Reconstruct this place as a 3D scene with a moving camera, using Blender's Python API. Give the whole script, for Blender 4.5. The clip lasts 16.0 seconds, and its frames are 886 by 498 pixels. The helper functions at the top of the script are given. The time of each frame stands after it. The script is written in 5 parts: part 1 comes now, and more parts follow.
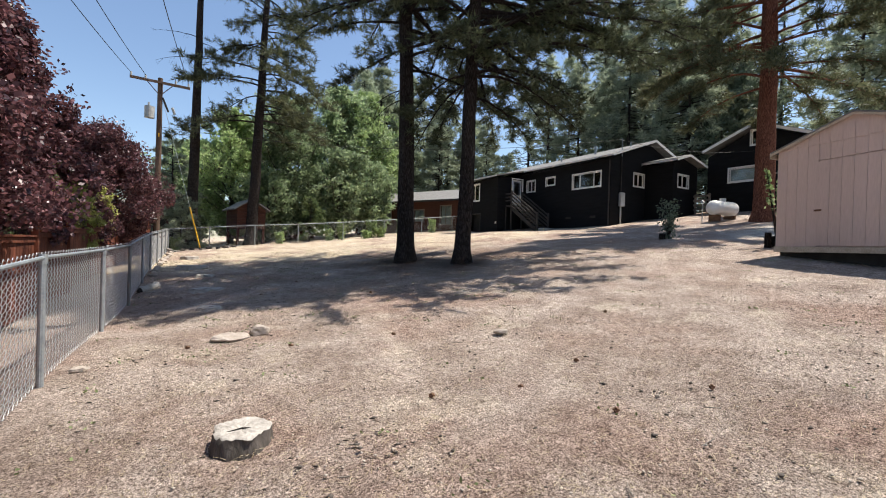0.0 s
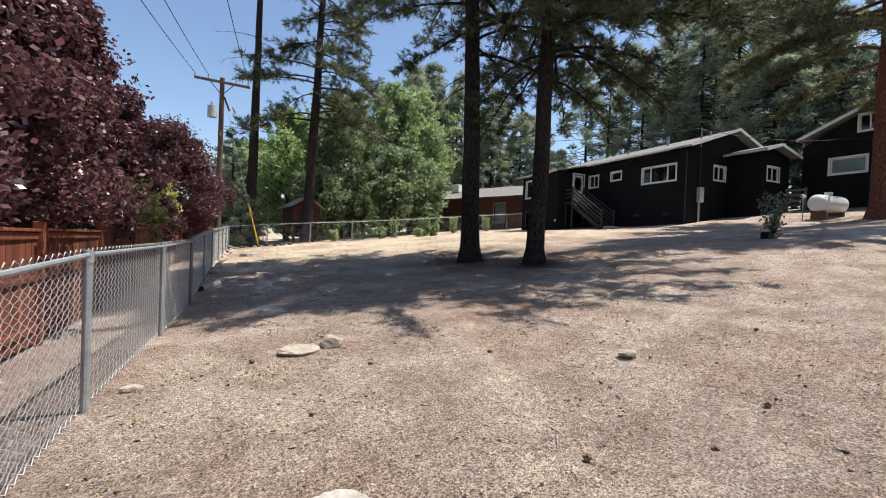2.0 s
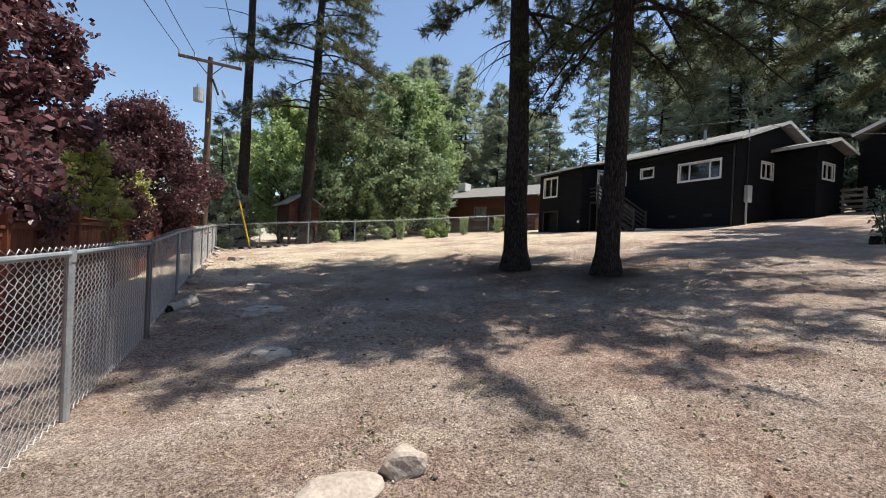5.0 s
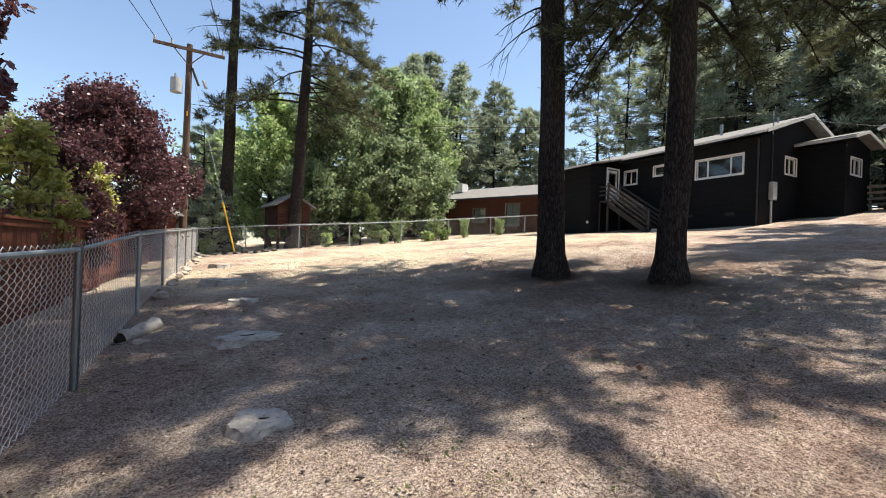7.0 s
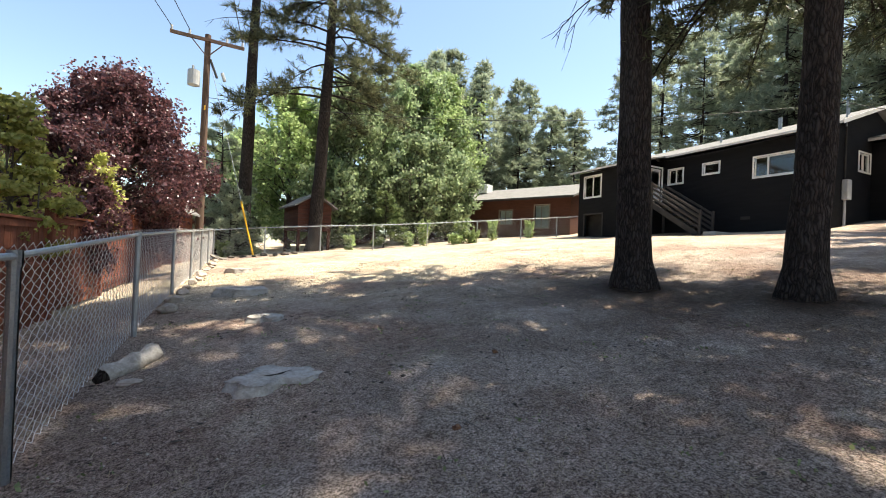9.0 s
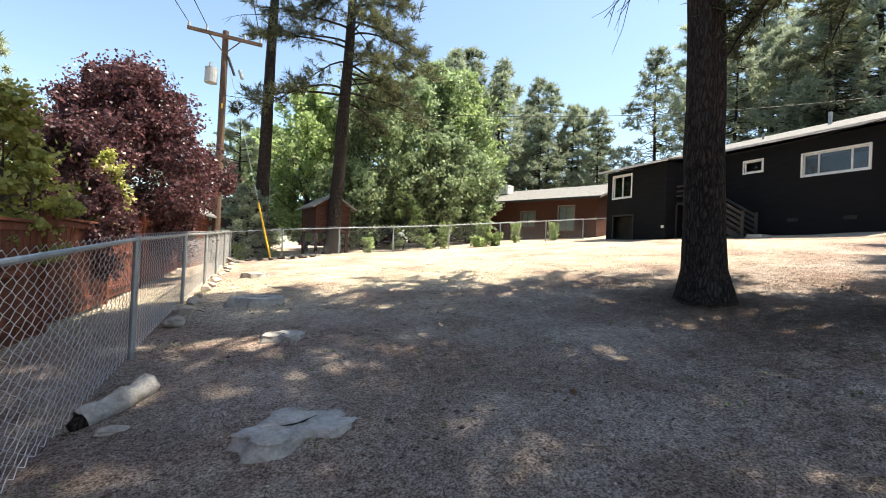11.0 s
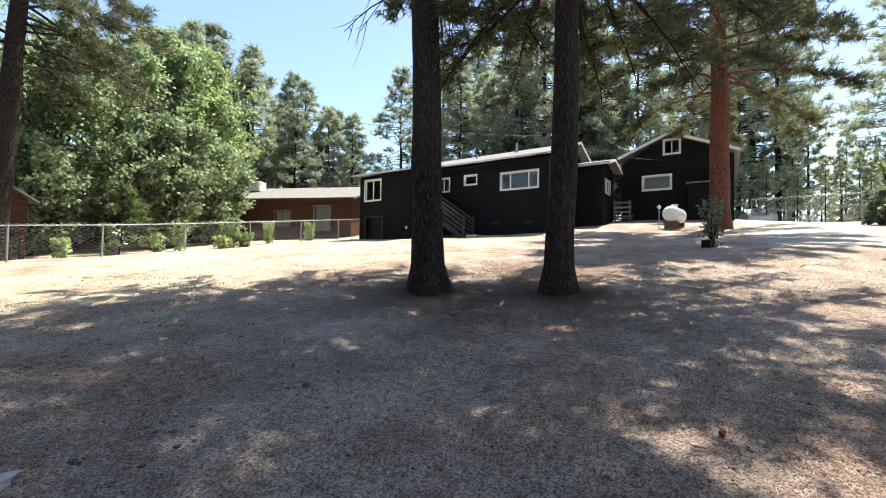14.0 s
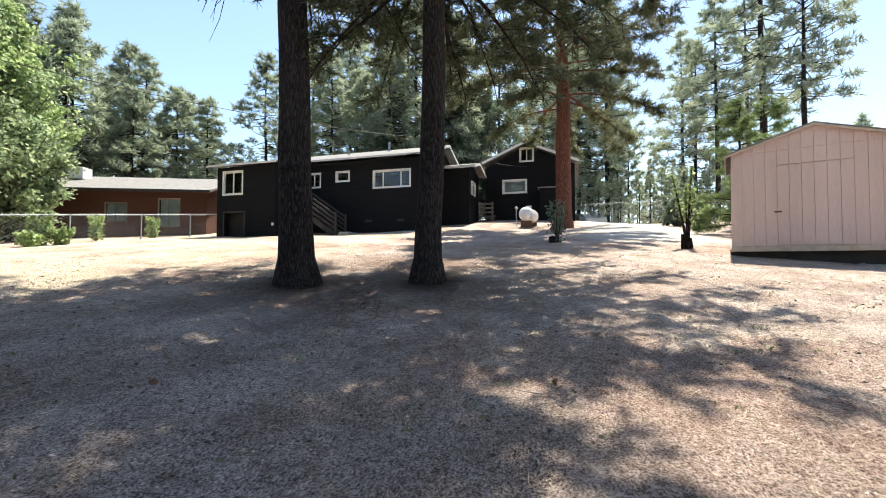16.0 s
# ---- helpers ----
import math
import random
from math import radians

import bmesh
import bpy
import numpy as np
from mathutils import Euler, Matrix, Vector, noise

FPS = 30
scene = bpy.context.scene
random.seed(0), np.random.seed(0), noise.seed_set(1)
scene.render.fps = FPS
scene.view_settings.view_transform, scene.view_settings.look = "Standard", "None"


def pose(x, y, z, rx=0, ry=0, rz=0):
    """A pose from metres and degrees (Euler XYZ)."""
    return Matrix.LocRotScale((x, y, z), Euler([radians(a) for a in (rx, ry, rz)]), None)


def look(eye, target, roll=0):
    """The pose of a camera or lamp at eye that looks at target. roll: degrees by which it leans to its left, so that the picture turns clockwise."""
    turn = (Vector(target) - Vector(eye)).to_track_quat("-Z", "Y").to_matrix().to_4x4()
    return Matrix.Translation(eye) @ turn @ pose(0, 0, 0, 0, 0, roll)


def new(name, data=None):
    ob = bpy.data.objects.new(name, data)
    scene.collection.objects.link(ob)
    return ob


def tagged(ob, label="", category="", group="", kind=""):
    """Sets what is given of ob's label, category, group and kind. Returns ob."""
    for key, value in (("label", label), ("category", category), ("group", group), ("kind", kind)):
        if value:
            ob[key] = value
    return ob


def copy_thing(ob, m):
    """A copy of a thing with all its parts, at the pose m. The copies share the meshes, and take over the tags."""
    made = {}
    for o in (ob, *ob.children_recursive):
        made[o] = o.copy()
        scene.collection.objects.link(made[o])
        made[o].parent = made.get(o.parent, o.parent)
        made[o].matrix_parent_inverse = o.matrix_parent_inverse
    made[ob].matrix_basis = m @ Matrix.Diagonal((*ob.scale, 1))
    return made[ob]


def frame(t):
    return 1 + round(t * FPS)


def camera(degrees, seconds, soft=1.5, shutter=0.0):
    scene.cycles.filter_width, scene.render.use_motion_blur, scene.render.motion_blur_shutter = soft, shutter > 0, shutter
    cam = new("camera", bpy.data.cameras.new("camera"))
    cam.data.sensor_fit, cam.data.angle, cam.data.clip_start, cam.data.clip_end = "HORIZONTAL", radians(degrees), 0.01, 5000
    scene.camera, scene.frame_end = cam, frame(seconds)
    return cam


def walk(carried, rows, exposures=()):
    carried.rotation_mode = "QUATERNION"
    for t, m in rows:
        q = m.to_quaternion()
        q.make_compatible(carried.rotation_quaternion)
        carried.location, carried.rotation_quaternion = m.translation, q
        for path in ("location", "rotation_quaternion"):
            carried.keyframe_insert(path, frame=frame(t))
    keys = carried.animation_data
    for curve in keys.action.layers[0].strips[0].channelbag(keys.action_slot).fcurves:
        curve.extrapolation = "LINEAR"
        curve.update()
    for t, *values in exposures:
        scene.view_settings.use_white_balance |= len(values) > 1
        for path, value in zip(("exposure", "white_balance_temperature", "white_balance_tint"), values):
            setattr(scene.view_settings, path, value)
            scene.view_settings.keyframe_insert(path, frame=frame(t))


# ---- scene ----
cam = camera(92.9, 16.0, soft=1.0)
PATH = [
    (0, (-0.258, -0.142, 1.613), (0.786, 1.563, 1.604), 1.8),
    (0.5, (-0.305, 0.034, 1.608), (0.656, 1.787, 1.594), 1.8),
    (1, (-0.31, 0.284, 1.603), (0.593, 2.068, 1.584), 2.1),
    (1.5, (-0.287, 0.672, 1.585), (0.576, 2.476, 1.561), 2.2),
    (2, (-0.323, 1.106, 1.582), (0.535, 2.912, 1.56), 2.2),
    (2.5, (-0.343, 1.56, 1.593), (0.513, 3.367, 1.571), 2.4),
    (3, (-0.325, 2.03, 1.604), (0.54, 3.833, 1.583), 2.3),
    (3.5, (-0.355, 2.512, 1.59), (0.516, 4.313, 1.572), 2.4),
    (4, (-0.309, 3.007, 1.598), (0.566, 4.805, 1.58), 2.4),
    (6.5, (-0.167, 5.357, 1.56), (0.753, 7.133, 1.563), 2.5),
    (7, (-0.118, 5.808, 1.562), (0.817, 7.576, 1.568), 2.1),
    (7.5, (-0.089, 6.265, 1.555), (0.846, 8.033, 1.567), 2.5),
    (8, (-0.064, 6.709, 1.57), (0.872, 8.476, 1.581), 2.6),
    (8.5, (-0.099, 7.113, 1.57), (0.834, 8.882, 1.587), 2.3),
    (9, (-0.122, 7.495, 1.569), (0.753, 9.294, 1.586), 2.4),
    (9.2, (-0.122, 7.635, 1.578), (0.725, 9.447, 1.597), 2.4),
    (11.3, (-0.085, 8.47, 1.631), (0.726, 10.298, 1.652), 2.6),
    (11.5, (-0.088, 8.45, 1.626), (0.78, 10.252, 1.654), 2.4),
    (12, (-0.054, 8.368, 1.634), (0.989, 10.074, 1.671), 2.0),
    (12.5, (-0.036, 8.333, 1.64), (1.186, 9.915, 1.686), 1.8),
    (13, (-0.025, 8.236, 1.661), (1.37, 9.668, 1.708), 1.3),
    (13.5, (-0.014, 8.167, 1.672), (1.523, 9.445, 1.723), 1.0),
    (14, (-0.029, 8.159, 1.639), (1.623, 9.285, 1.694), 0.9),
    (14.5, (-0.065, 8.137, 1.596), (1.673, 9.125, 1.655), 0.5),
    (15, (-0.107, 8.039, 1.505), (1.703, 8.889, 1.569), 0.4),
    (15.5, (-0.125, 8.071, 1.508), (1.743, 8.784, 1.57), 0.2),
    (16, (-0.141, 8.062, 1.491), (1.768, 8.654, 1.552), 0.1),
]
walk(cam, [(t, look(eye, target, roll)) for t, eye, target, roll in PATH],
     exposures=((0.0, 0.58, 6500, 10), (4.0, 0.54, 6500, 10), (6.5, 0.76, 6700, 10), (9.0, 1.33, 7100, 7), (16.0, 1.39, 6700, 7)))

# ---- world and sun ----
SUN_DIR = Vector((0.38, -0.08, 0.92)).normalized()
world = bpy.data.worlds.new("sky")
scene.world = world
world.use_nodes = True
wn = world.node_tree.nodes
sky = wn.new("ShaderNodeTexSky")
sky.sky_type = "NISHITA"
sky.sun_disc = False
sky.sun_elevation = math.asin(SUN_DIR.z)
sky.sun_rotation = math.atan2(SUN_DIR.x, SUN_DIR.y)
sky.air_density, sky.dust_density, sky.ozone_density = 1.0, 0.5, 1.3
world.node_tree.links.new(sky.outputs[0], wn["Background"].inputs[0])
wn["Background"].inputs[1].default_value = 0.122
sun = new("sun", bpy.data.lights.new("sun", "SUN"))
sun.data.energy, sun.data.angle, sun.data.color = 5.0, radians(0.53), (1.0, 0.95, 0.86)
sun.matrix_world = look(SUN_DIR * 80, (0, 0, 0))


# ---- materials ----
def mat(name, c1, c2, scale=3.0, rough=0.85, bump=0.3, fine=40.0, metal=0.0, stretch=(1, 1, 1), spread=0.0, depth=0.02, specular=0.3):
    """Two colours mixed by a coarse and a fine noise, with fine relief; spread varies alike pieces."""
    m = bpy.data.materials.new(name)
    m.use_nodes = True
    nt = m.node_tree
    n, link = nt.nodes, nt.links.new
    b = n["Principled BSDF"]
    tc, mp = n.new("ShaderNodeTexCoord"), n.new("ShaderNodeMapping")
    mp.inputs["Scale"].default_value = stretch
    link(tc.outputs["Object"], mp.inputs[0])
    big, small = n.new("ShaderNodeTexNoise"), n.new("ShaderNodeTexNoise")
    for tex, s in ((big, scale), (small, fine)):
        tex.inputs["Scale"].default_value = s
        tex.inputs["Detail"].default_value = 5
        link(mp.outputs[0], tex.inputs["Vector"])
    mean = n.new("ShaderNodeMath")
    mean.operation = "MULTIPLY_ADD"
    link(big.outputs[0], mean.inputs[0])
    mean.inputs[1].default_value = 0.55
    half = n.new("ShaderNodeMath")
    half.operation = "MULTIPLY"
    half.inputs[1].default_value = 0.45
    link(small.outputs[0], half.inputs[0])
    link(half.outputs[0], mean.inputs[2])
    ramp = n.new("ShaderNodeValToRGB")
    ramp.color_ramp.elements[0].position, ramp.color_ramp.elements[1].position = 0.36, 0.64
    ramp.color_ramp.elements[0].color, ramp.color_ramp.elements[1].color = (*c1, 1), (*c2, 1)
    link(mean.outputs[0], ramp.inputs[0])
    out = ramp.outputs[0]
    if spread:
        info, hsv, rng = n.new("ShaderNodeObjectInfo"), n.new("ShaderNodeHueSaturation"), n.new("ShaderNodeMapRange")
        rng.inputs["To Min"].default_value, rng.inputs["To Max"].default_value = 1 - spread, 1 + spread
        link(info.outputs["Random"], rng.inputs[0])
        link(rng.outputs[0], hsv.inputs["Value"])
        link(out, hsv.inputs["Color"])
        out = hsv.outputs[0]
    link(out, b.inputs["Base Color"])
    b.inputs["Roughness"].default_value, b.inputs["Metallic"].default_value = rough, metal
    b.inputs["Specular IOR Level"].default_value = specular
    if bump:
        bp = n.new("ShaderNodeBump")
        bp.inputs["Strength"].default_value, bp.inputs["Distance"].default_value = bump, depth
        link(mean.outputs[0], bp.inputs["Height"])
        link(bp.outputs[0], b.inputs["Normal"])
    return m


def leaf_mat(name, c1, c2, through_light=0.35, rough=0.5, specular=0.3):
    """Leaves: each island has its own tone, and some light passes through."""
    m = bpy.data.materials.new(name)
    m.use_nodes = True
    n, link = m.node_tree.nodes, m.node_tree.links.new
    b, out = n["Principled BSDF"], n["Material Output"]
    geo, ramp = n.new("ShaderNodeNewGeometry"), n.new("ShaderNodeValToRGB")
    link(geo.outputs["Random Per Island"], ramp.inputs[0])
    ramp.color_ramp.elements[0].color, ramp.color_ramp.elements[1].color = (*c1, 1), (*c2, 1)
    info, hsv, rng = n.new("ShaderNodeObjectInfo"), n.new("ShaderNodeHueSaturation"), n.new("ShaderNodeMapRange")
    rng.inputs["To Min"].default_value, rng.inputs["To Max"].default_value = 0.8, 1.2
    link(info.outputs["Random"], rng.inputs[0])
    link(rng.outputs[0], hsv.inputs["Value"])
    link(ramp.outputs[0], hsv.inputs["Color"])
    link(hsv.outputs[0], b.inputs["Base Color"])
    b.inputs["Roughness"].default_value = rough
    b.inputs["Specular IOR Level"].default_value = specular
    tr, mix = n.new("ShaderNodeBsdfTranslucent"), n.new("ShaderNodeMixShader")
    link(hsv.outputs[0], tr.inputs[0])
    mix.inputs[0].default_value = through_light
    link(b.outputs[0], mix.inputs[1])
    link(tr.outputs[0], mix.inputs[2])
    link(mix.outputs[0], out.inputs[0])
    return m


def ground_mat():
    m = bpy.data.materials.new("dry_ground")
    m.use_nodes = True
    n, link = m.node_tree.nodes, m.node_tree.links.new
    b = n["Principled BSDF"]
    geo = n.new("ShaderNodeNewGeometry")

    def tex(scale, detail=4.0, rough=0.55):
        t = n.new("ShaderNodeTexNoise")
        t.inputs["Scale"].default_value, t.inputs["Detail"].default_value, t.inputs["Roughness"].default_value = scale, detail, rough
        link(geo.outputs["Position"], t.inputs["Vector"])
        return t.outputs[0]

    def ramp(v, lo, hi, a, z):
        r = n.new("ShaderNodeValToRGB")
        r.color_ramp.elements[0].position, r.color_ramp.elements[1].position = lo, hi
        r.color_ramp.elements[0].color, r.color_ramp.elements[1].color = (*a, 1), (*z, 1)
        link(v, r.inputs[0])
        return r.outputs[0]

    def mix(fac, a, z, mode="MIX"):
        x = n.new("ShaderNodeMix")
        x.data_type, x.blend_type = "RGBA", mode
        if isinstance(fac, float):
            x.inputs["Factor"].default_value = fac
        else:
            link(fac, x.inputs["Factor"])
        link(a, x.inputs["A"]), link(z, x.inputs["B"])
        return x.outputs["Result"]

    dirt = ramp(tex(1.3, 6), 0.38, 0.62, (0.30, 0.236, 0.203), (0.45, 0.376, 0.333))
    straw = ramp(tex(2.1, 6), 0.35, 0.65, (0.45, 0.375, 0.275), (0.59, 0.505, 0.400))
    red = ramp(tex(7.0, 5), 0.35, 0.65, (0.25, 0.170, 0.140), (0.40, 0.300, 0.254))
    sep = n.new("ShaderNodeSeparateXYZ")
    link(geo.outputs["Position"], sep.inputs[0])
    far = n.new("ShaderNodeMapRange")
    far.interpolation_type = "SMOOTHSTEP"
    far.inputs["From Min"].default_value, far.inputs["From Max"].default_value = 12.5, 18.0
    link(sep.outputs["Y"], far.inputs[0])
    col = mix(far.outputs[0], dirt, straw)
    col = mix(ramp(tex(0.45, 5), 0.47, 0.62, (0, 0, 0), (0.9, 0.9, 0.9)), col, red)
    col = mix(ramp(tex(1.1, 5), 0.56, 0.68, (0, 0, 0), (0.7, 0.7, 0.7)), col, ramp(tex(5, 3), 0.3, 0.7, (0.46, 0.39, 0.325), (0.58, 0.50, 0.42)))
    col = mix(ramp(tex(3.2, 6, 0.7), 0.62, 0.74, (0, 0, 0), (0.65, 0.65, 0.65)), col, ramp(tex(9, 3), 0.3, 0.7, (0.13, 0.095, 0.07), (0.22, 0.165, 0.125)))
    # pale gravel of the driveway
    def span(axis, a, b, c, d):
        lo, hi, mul = n.new("ShaderNodeMapRange"), n.new("ShaderNodeMapRange"), n.new("ShaderNodeMath")
        for node, p, q in ((lo, a, b), (hi, d, c)):
            node.interpolation_type = "SMOOTHSTEP"
            node.inputs["From Min"].default_value, node.inputs["From Max"].default_value = p, q
            link(axis, node.inputs[0])
        mul.operation = "MULTIPLY"
        link(lo.outputs[0], mul.inputs[0]), link(hi.outputs[0], mul.inputs[1])
        return mul.outputs[0]

    warp = n.new("ShaderNodeMath")
    warp.operation = "MULTIPLY_ADD"
    link(tex(0.8, 5), warp.inputs[0])
    warp.inputs[1].default_value = 2.4
    link(sep.outputs["Y"], warp.inputs[2])
    both = n.new("ShaderNodeMath")
    both.operation = "MULTIPLY"
    link(span(sep.outputs["X"], 14.2, 17.0, 70.0, 90.0), both.inputs[0])
    link(span(warp.outputs[0], 3.6, 5.2, 8.0, 9.6), both.inputs[1])
    soft_mask = n.new("ShaderNodeMath")
    soft_mask.operation = "MULTIPLY"
    soft_mask.inputs[1].default_value = 0.85
    link(both.outputs[0], soft_mask.inputs[0])
    col = mix(soft_mask.outputs[0], col, ramp(tex(6, 4), 0.35, 0.65, (0.42, 0.40, 0.37), (0.58, 0.56, 0.52)))
    speck = ramp(tex(62, 4, 0.85), 0.41, 0.59, (0.20, 0.17, 0.15), (1.80, 1.80, 1.75))
    col = mix(0.85, col, speck, "MULTIPLY")
    speck2 = ramp(tex(15, 8, 0.9), 0.40, 0.58, (0.52, 0.47, 0.44), (1.34, 1.35, 1.35))
    col = mix(0.8, col, speck2, "MULTIPLY")
    link(col, b.inputs["Base Color"])
    b.inputs["Roughness"].default_value = 0.95
    b.inputs["Specular IOR Level"].default_value = 0.1
    add = n.new("ShaderNodeMath")
    add.operation = "ADD"
    link(tex(50, 6, 0.8), add.inputs[0]), link(tex(9, 4), add.inputs[1])
    bp = n.new("ShaderNodeBump")
    bp.inputs["Strength"].default_value, bp.inputs["Distance"].default_value = 0.9, 0.04
    link(add.outputs[0], bp.inputs["Height"])
    link(bp.outputs[0], b.inputs["Normal"])
    return m


def bark_mat(name, furrow, plate, ridge):
    """Bark in tall plates: dark furrows between scaly, uneven ridges."""
    m = bpy.data.materials.new(name)
    m.use_nodes = True
    n, link = m.node_tree.nodes, m.node_tree.links.new
    b = n["Principled BSDF"]
    geo, mp, warp = n.new("ShaderNodeNewGeometry"), n.new("ShaderNodeMapping"), n.new("ShaderNodeTexNoise")
    warp.inputs["Scale"].default_value = 5
    link(geo.outputs["Position"], warp.inputs["Vector"])
    add = n.new("ShaderNodeVectorMath")
    add.operation = "MULTIPLY_ADD"
    link(warp.outputs["Color"], add.inputs[0])
    add.inputs[1].default_value = (0.10, 0.10, 0.25)
    link(geo.outputs["Position"], add.inputs[2])
    mp.inputs["Scale"].default_value = (1, 1, 0.15)
    link(add.outputs[0], mp.inputs[0])
    vor = n.new("ShaderNodeTexVoronoi")
    vor.feature = "DISTANCE_TO_EDGE"
    vor.inputs["Scale"].default_value = 25
    link(mp.outputs[0], vor.inputs["Vector"])
    fine = n.new("ShaderNodeTexNoise")
    fine.inputs["Scale"].default_value, fine.inputs["Detail"].default_value, fine.inputs["Roughness"].default_value = 45, 6, 0.7
    link(mp.outputs[0], fine.inputs["Vector"])
    big = n.new("ShaderNodeTexNoise")
    big.inputs["Scale"].default_value, big.inputs["Detail"].default_value = 2.5, 4
    link(mp.outputs[0], big.inputs["Vector"])
    mul = n.new("ShaderNodeMath")
    mul.operation = "MULTIPLY_ADD"
    link(fine.outputs[0], mul.inputs[0])
    mul.inputs[1].default_value = 0.35
    link(vor.outputs["Distance"], mul.inputs[2])
    sub2 = n.new("ShaderNodeMath")
    sub2.operation = "MULTIPLY_ADD"
    link(big.outputs[0], sub2.inputs[0])
    sub2.inputs[1].default_value = 0.25
    link(mul.outputs[0], sub2.inputs[2])
    ramp = n.new("ShaderNodeValToRGB")
    ramp.color_ramp.elements[0].position, ramp.color_ramp.elements[1].position = 0.27, 0.62
    ramp.color_ramp.elements[0].color, ramp.color_ramp.elements[1].color = (*furrow, 1), (*ridge, 1)
    mid = ramp.color_ramp.elements.new(0.38)
    mid.color = (*plate, 1)
    link(sub2.outputs[0], ramp.inputs[0])
    link(ramp.outputs[0], b.inputs["Base Color"])
    b.inputs["Roughness"].default_value, b.inputs["Specular IOR Level"].default_value = 0.95, 0.15
    bp = n.new("ShaderNodeBump")
    bp.inputs["Strength"].default_value, bp.inputs["Distance"].default_value = 1.0, 0.06
    link(sub2.outputs[0], bp.inputs["Height"])
    link(bp.outputs[0], b.inputs["Normal"])
    return m


def glass_mat(name, tint):
    m = bpy.data.materials.new(name)
    m.use_nodes = True
    b = m.node_tree.nodes["Principled BSDF"]
    b.inputs["Base Color"].default_value = (*tint, 1)
    b.inputs["Roughness"].default_value = 0.0
    b.inputs["Transmission Weight"].default_value = 1.0
    b.inputs["IOR"].default_value = 1.45
    return m


GROUND = ground_mat()
SIDING = mat("charcoal_siding", (0.0062, 0.0062, 0.0072), (0.011, 0.011, 0.0125), 1.2, 0.75, 0.25, 30, stretch=(1, 1, 6), specular=0.14)
SHINGLE = mat("grey_shingles", (0.145, 0.14, 0.136), (0.255, 0.245, 0.235), 4, 0.9, 0.4, 60)
WHITE = mat("white_paint", (0.70, 0.69, 0.67), (0.82, 0.81, 0.79), 3, 0.5, 0.08, 60)
FASCIA = mat("weathered_white_paint", (0.50, 0.48, 0.46), (0.66, 0.64, 0.62), 3, 0.6, 0.15, 50)
GLASS = glass_mat("window_glass", (0.8, 0.85, 0.85))
# near black: the shade of unlit rooms and openings is put into the colour
DARK = mat("dark_interior", (0.02, 0.018, 0.016), (0.05, 0.045, 0.04), 2, 0.9, 0.0)
CURTAIN = mat("pale_blind", (0.30, 0.34, 0.33), (0.42, 0.46, 0.45), 5, 0.9, 0.1)
PINK = mat("pink_beige_plywood", (0.56, 0.42, 0.365), (0.67, 0.515, 0.455), 1.2, 0.75, 0.25, 45, stretch=(1, 1, 0.12))
PINK_TRIM = mat("worn_cream_board", (0.42, 0.33, 0.24), (0.62, 0.52, 0.42), 6, 0.85, 0.3, 40)
REDWOOD = mat("stained_cedar", (0.12, 0.036, 0.020), (0.23, 0.072, 0.038), 2, 0.8, 0.35, 40, stretch=(6, 6, 0.5), spread=0.22)
BROWN = mat("brown_siding", (0.055, 0.021, 0.014), (0.095, 0.036, 0.023), 2, 0.8, 0.3, 30, stretch=(1, 1, 8))
ZINC = mat("galvanised_steel", (0.30, 0.33, 0.35), (0.46, 0.49, 0.50), 8, 0.5, 0.1, 80, metal=0.6)
WIRE = mat("galvanised_wire", (0.62, 0.63, 0.64), (0.80, 0.81, 0.82), 8, 0.4, 0.0, 80)
BARK = bark_mat("dark_pine_bark", (0.012, 0.009, 0.008), (0.030, 0.023, 0.020), (0.064, 0.052, 0.046))
BARK_RED = bark_mat("orange_pine_bark", (0.055, 0.022, 0.015), (0.155, 0.060, 0.038), (0.27, 0.118, 0.078))
BARK_GREY = mat("grey_bark", (0.06, 0.05, 0.042), (0.13, 0.11, 0.095), 6, 0.95, 0.8, 30, stretch=(1, 1, 0.3))
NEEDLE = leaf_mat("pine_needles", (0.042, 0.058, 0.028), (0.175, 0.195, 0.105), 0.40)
# lighter, yellower copy of the pine needles with sunlight put into the colour
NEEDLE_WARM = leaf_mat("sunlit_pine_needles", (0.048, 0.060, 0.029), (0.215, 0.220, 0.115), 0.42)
# paler colour holds some sunlight, since the dense far crowns shade themselves
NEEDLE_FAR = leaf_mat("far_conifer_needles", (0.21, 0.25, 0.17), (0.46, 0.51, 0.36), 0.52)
NEEDLE_YOUNG = leaf_mat("young_pine_needles", (0.10, 0.15, 0.055), (0.24, 0.30, 0.12), 0.35)
LEAF = leaf_mat("green_leaves", (0.16, 0.225, 0.115), (0.41, 0.49, 0.28), 0.55)
LEAF_LIGHT = leaf_mat("light_green_leaves", (0.20, 0.29, 0.105), (0.47, 0.56, 0.27), 0.55)
LEAF_PLUM = leaf_mat("purple_plum_leaves", (0.034, 0.017, 0.022), (0.235, 0.105, 0.110), 0.36, 0.36, 0.5)
LEAF_YELLOW = leaf_mat("yellow_green_leaves", (0.34, 0.36, 0.08), (0.55, 0.55, 0.20), 0.4)
LEAF_GREY = leaf_mat("grey_green_leaves", (0.10, 0.14, 0.09), (0.24, 0.29, 0.20), 0.3)
DEADWOOD = mat("dead_brown_needles", (0.16, 0.09, 0.06), (0.30, 0.18, 0.12), 6, 0.95, 0.2)
STUMP_TOP = mat("weathered_cut_wood", (0.27, 0.24, 0.21), (0.49, 0.45, 0.40), 9, 0.95, 0.6, 40)
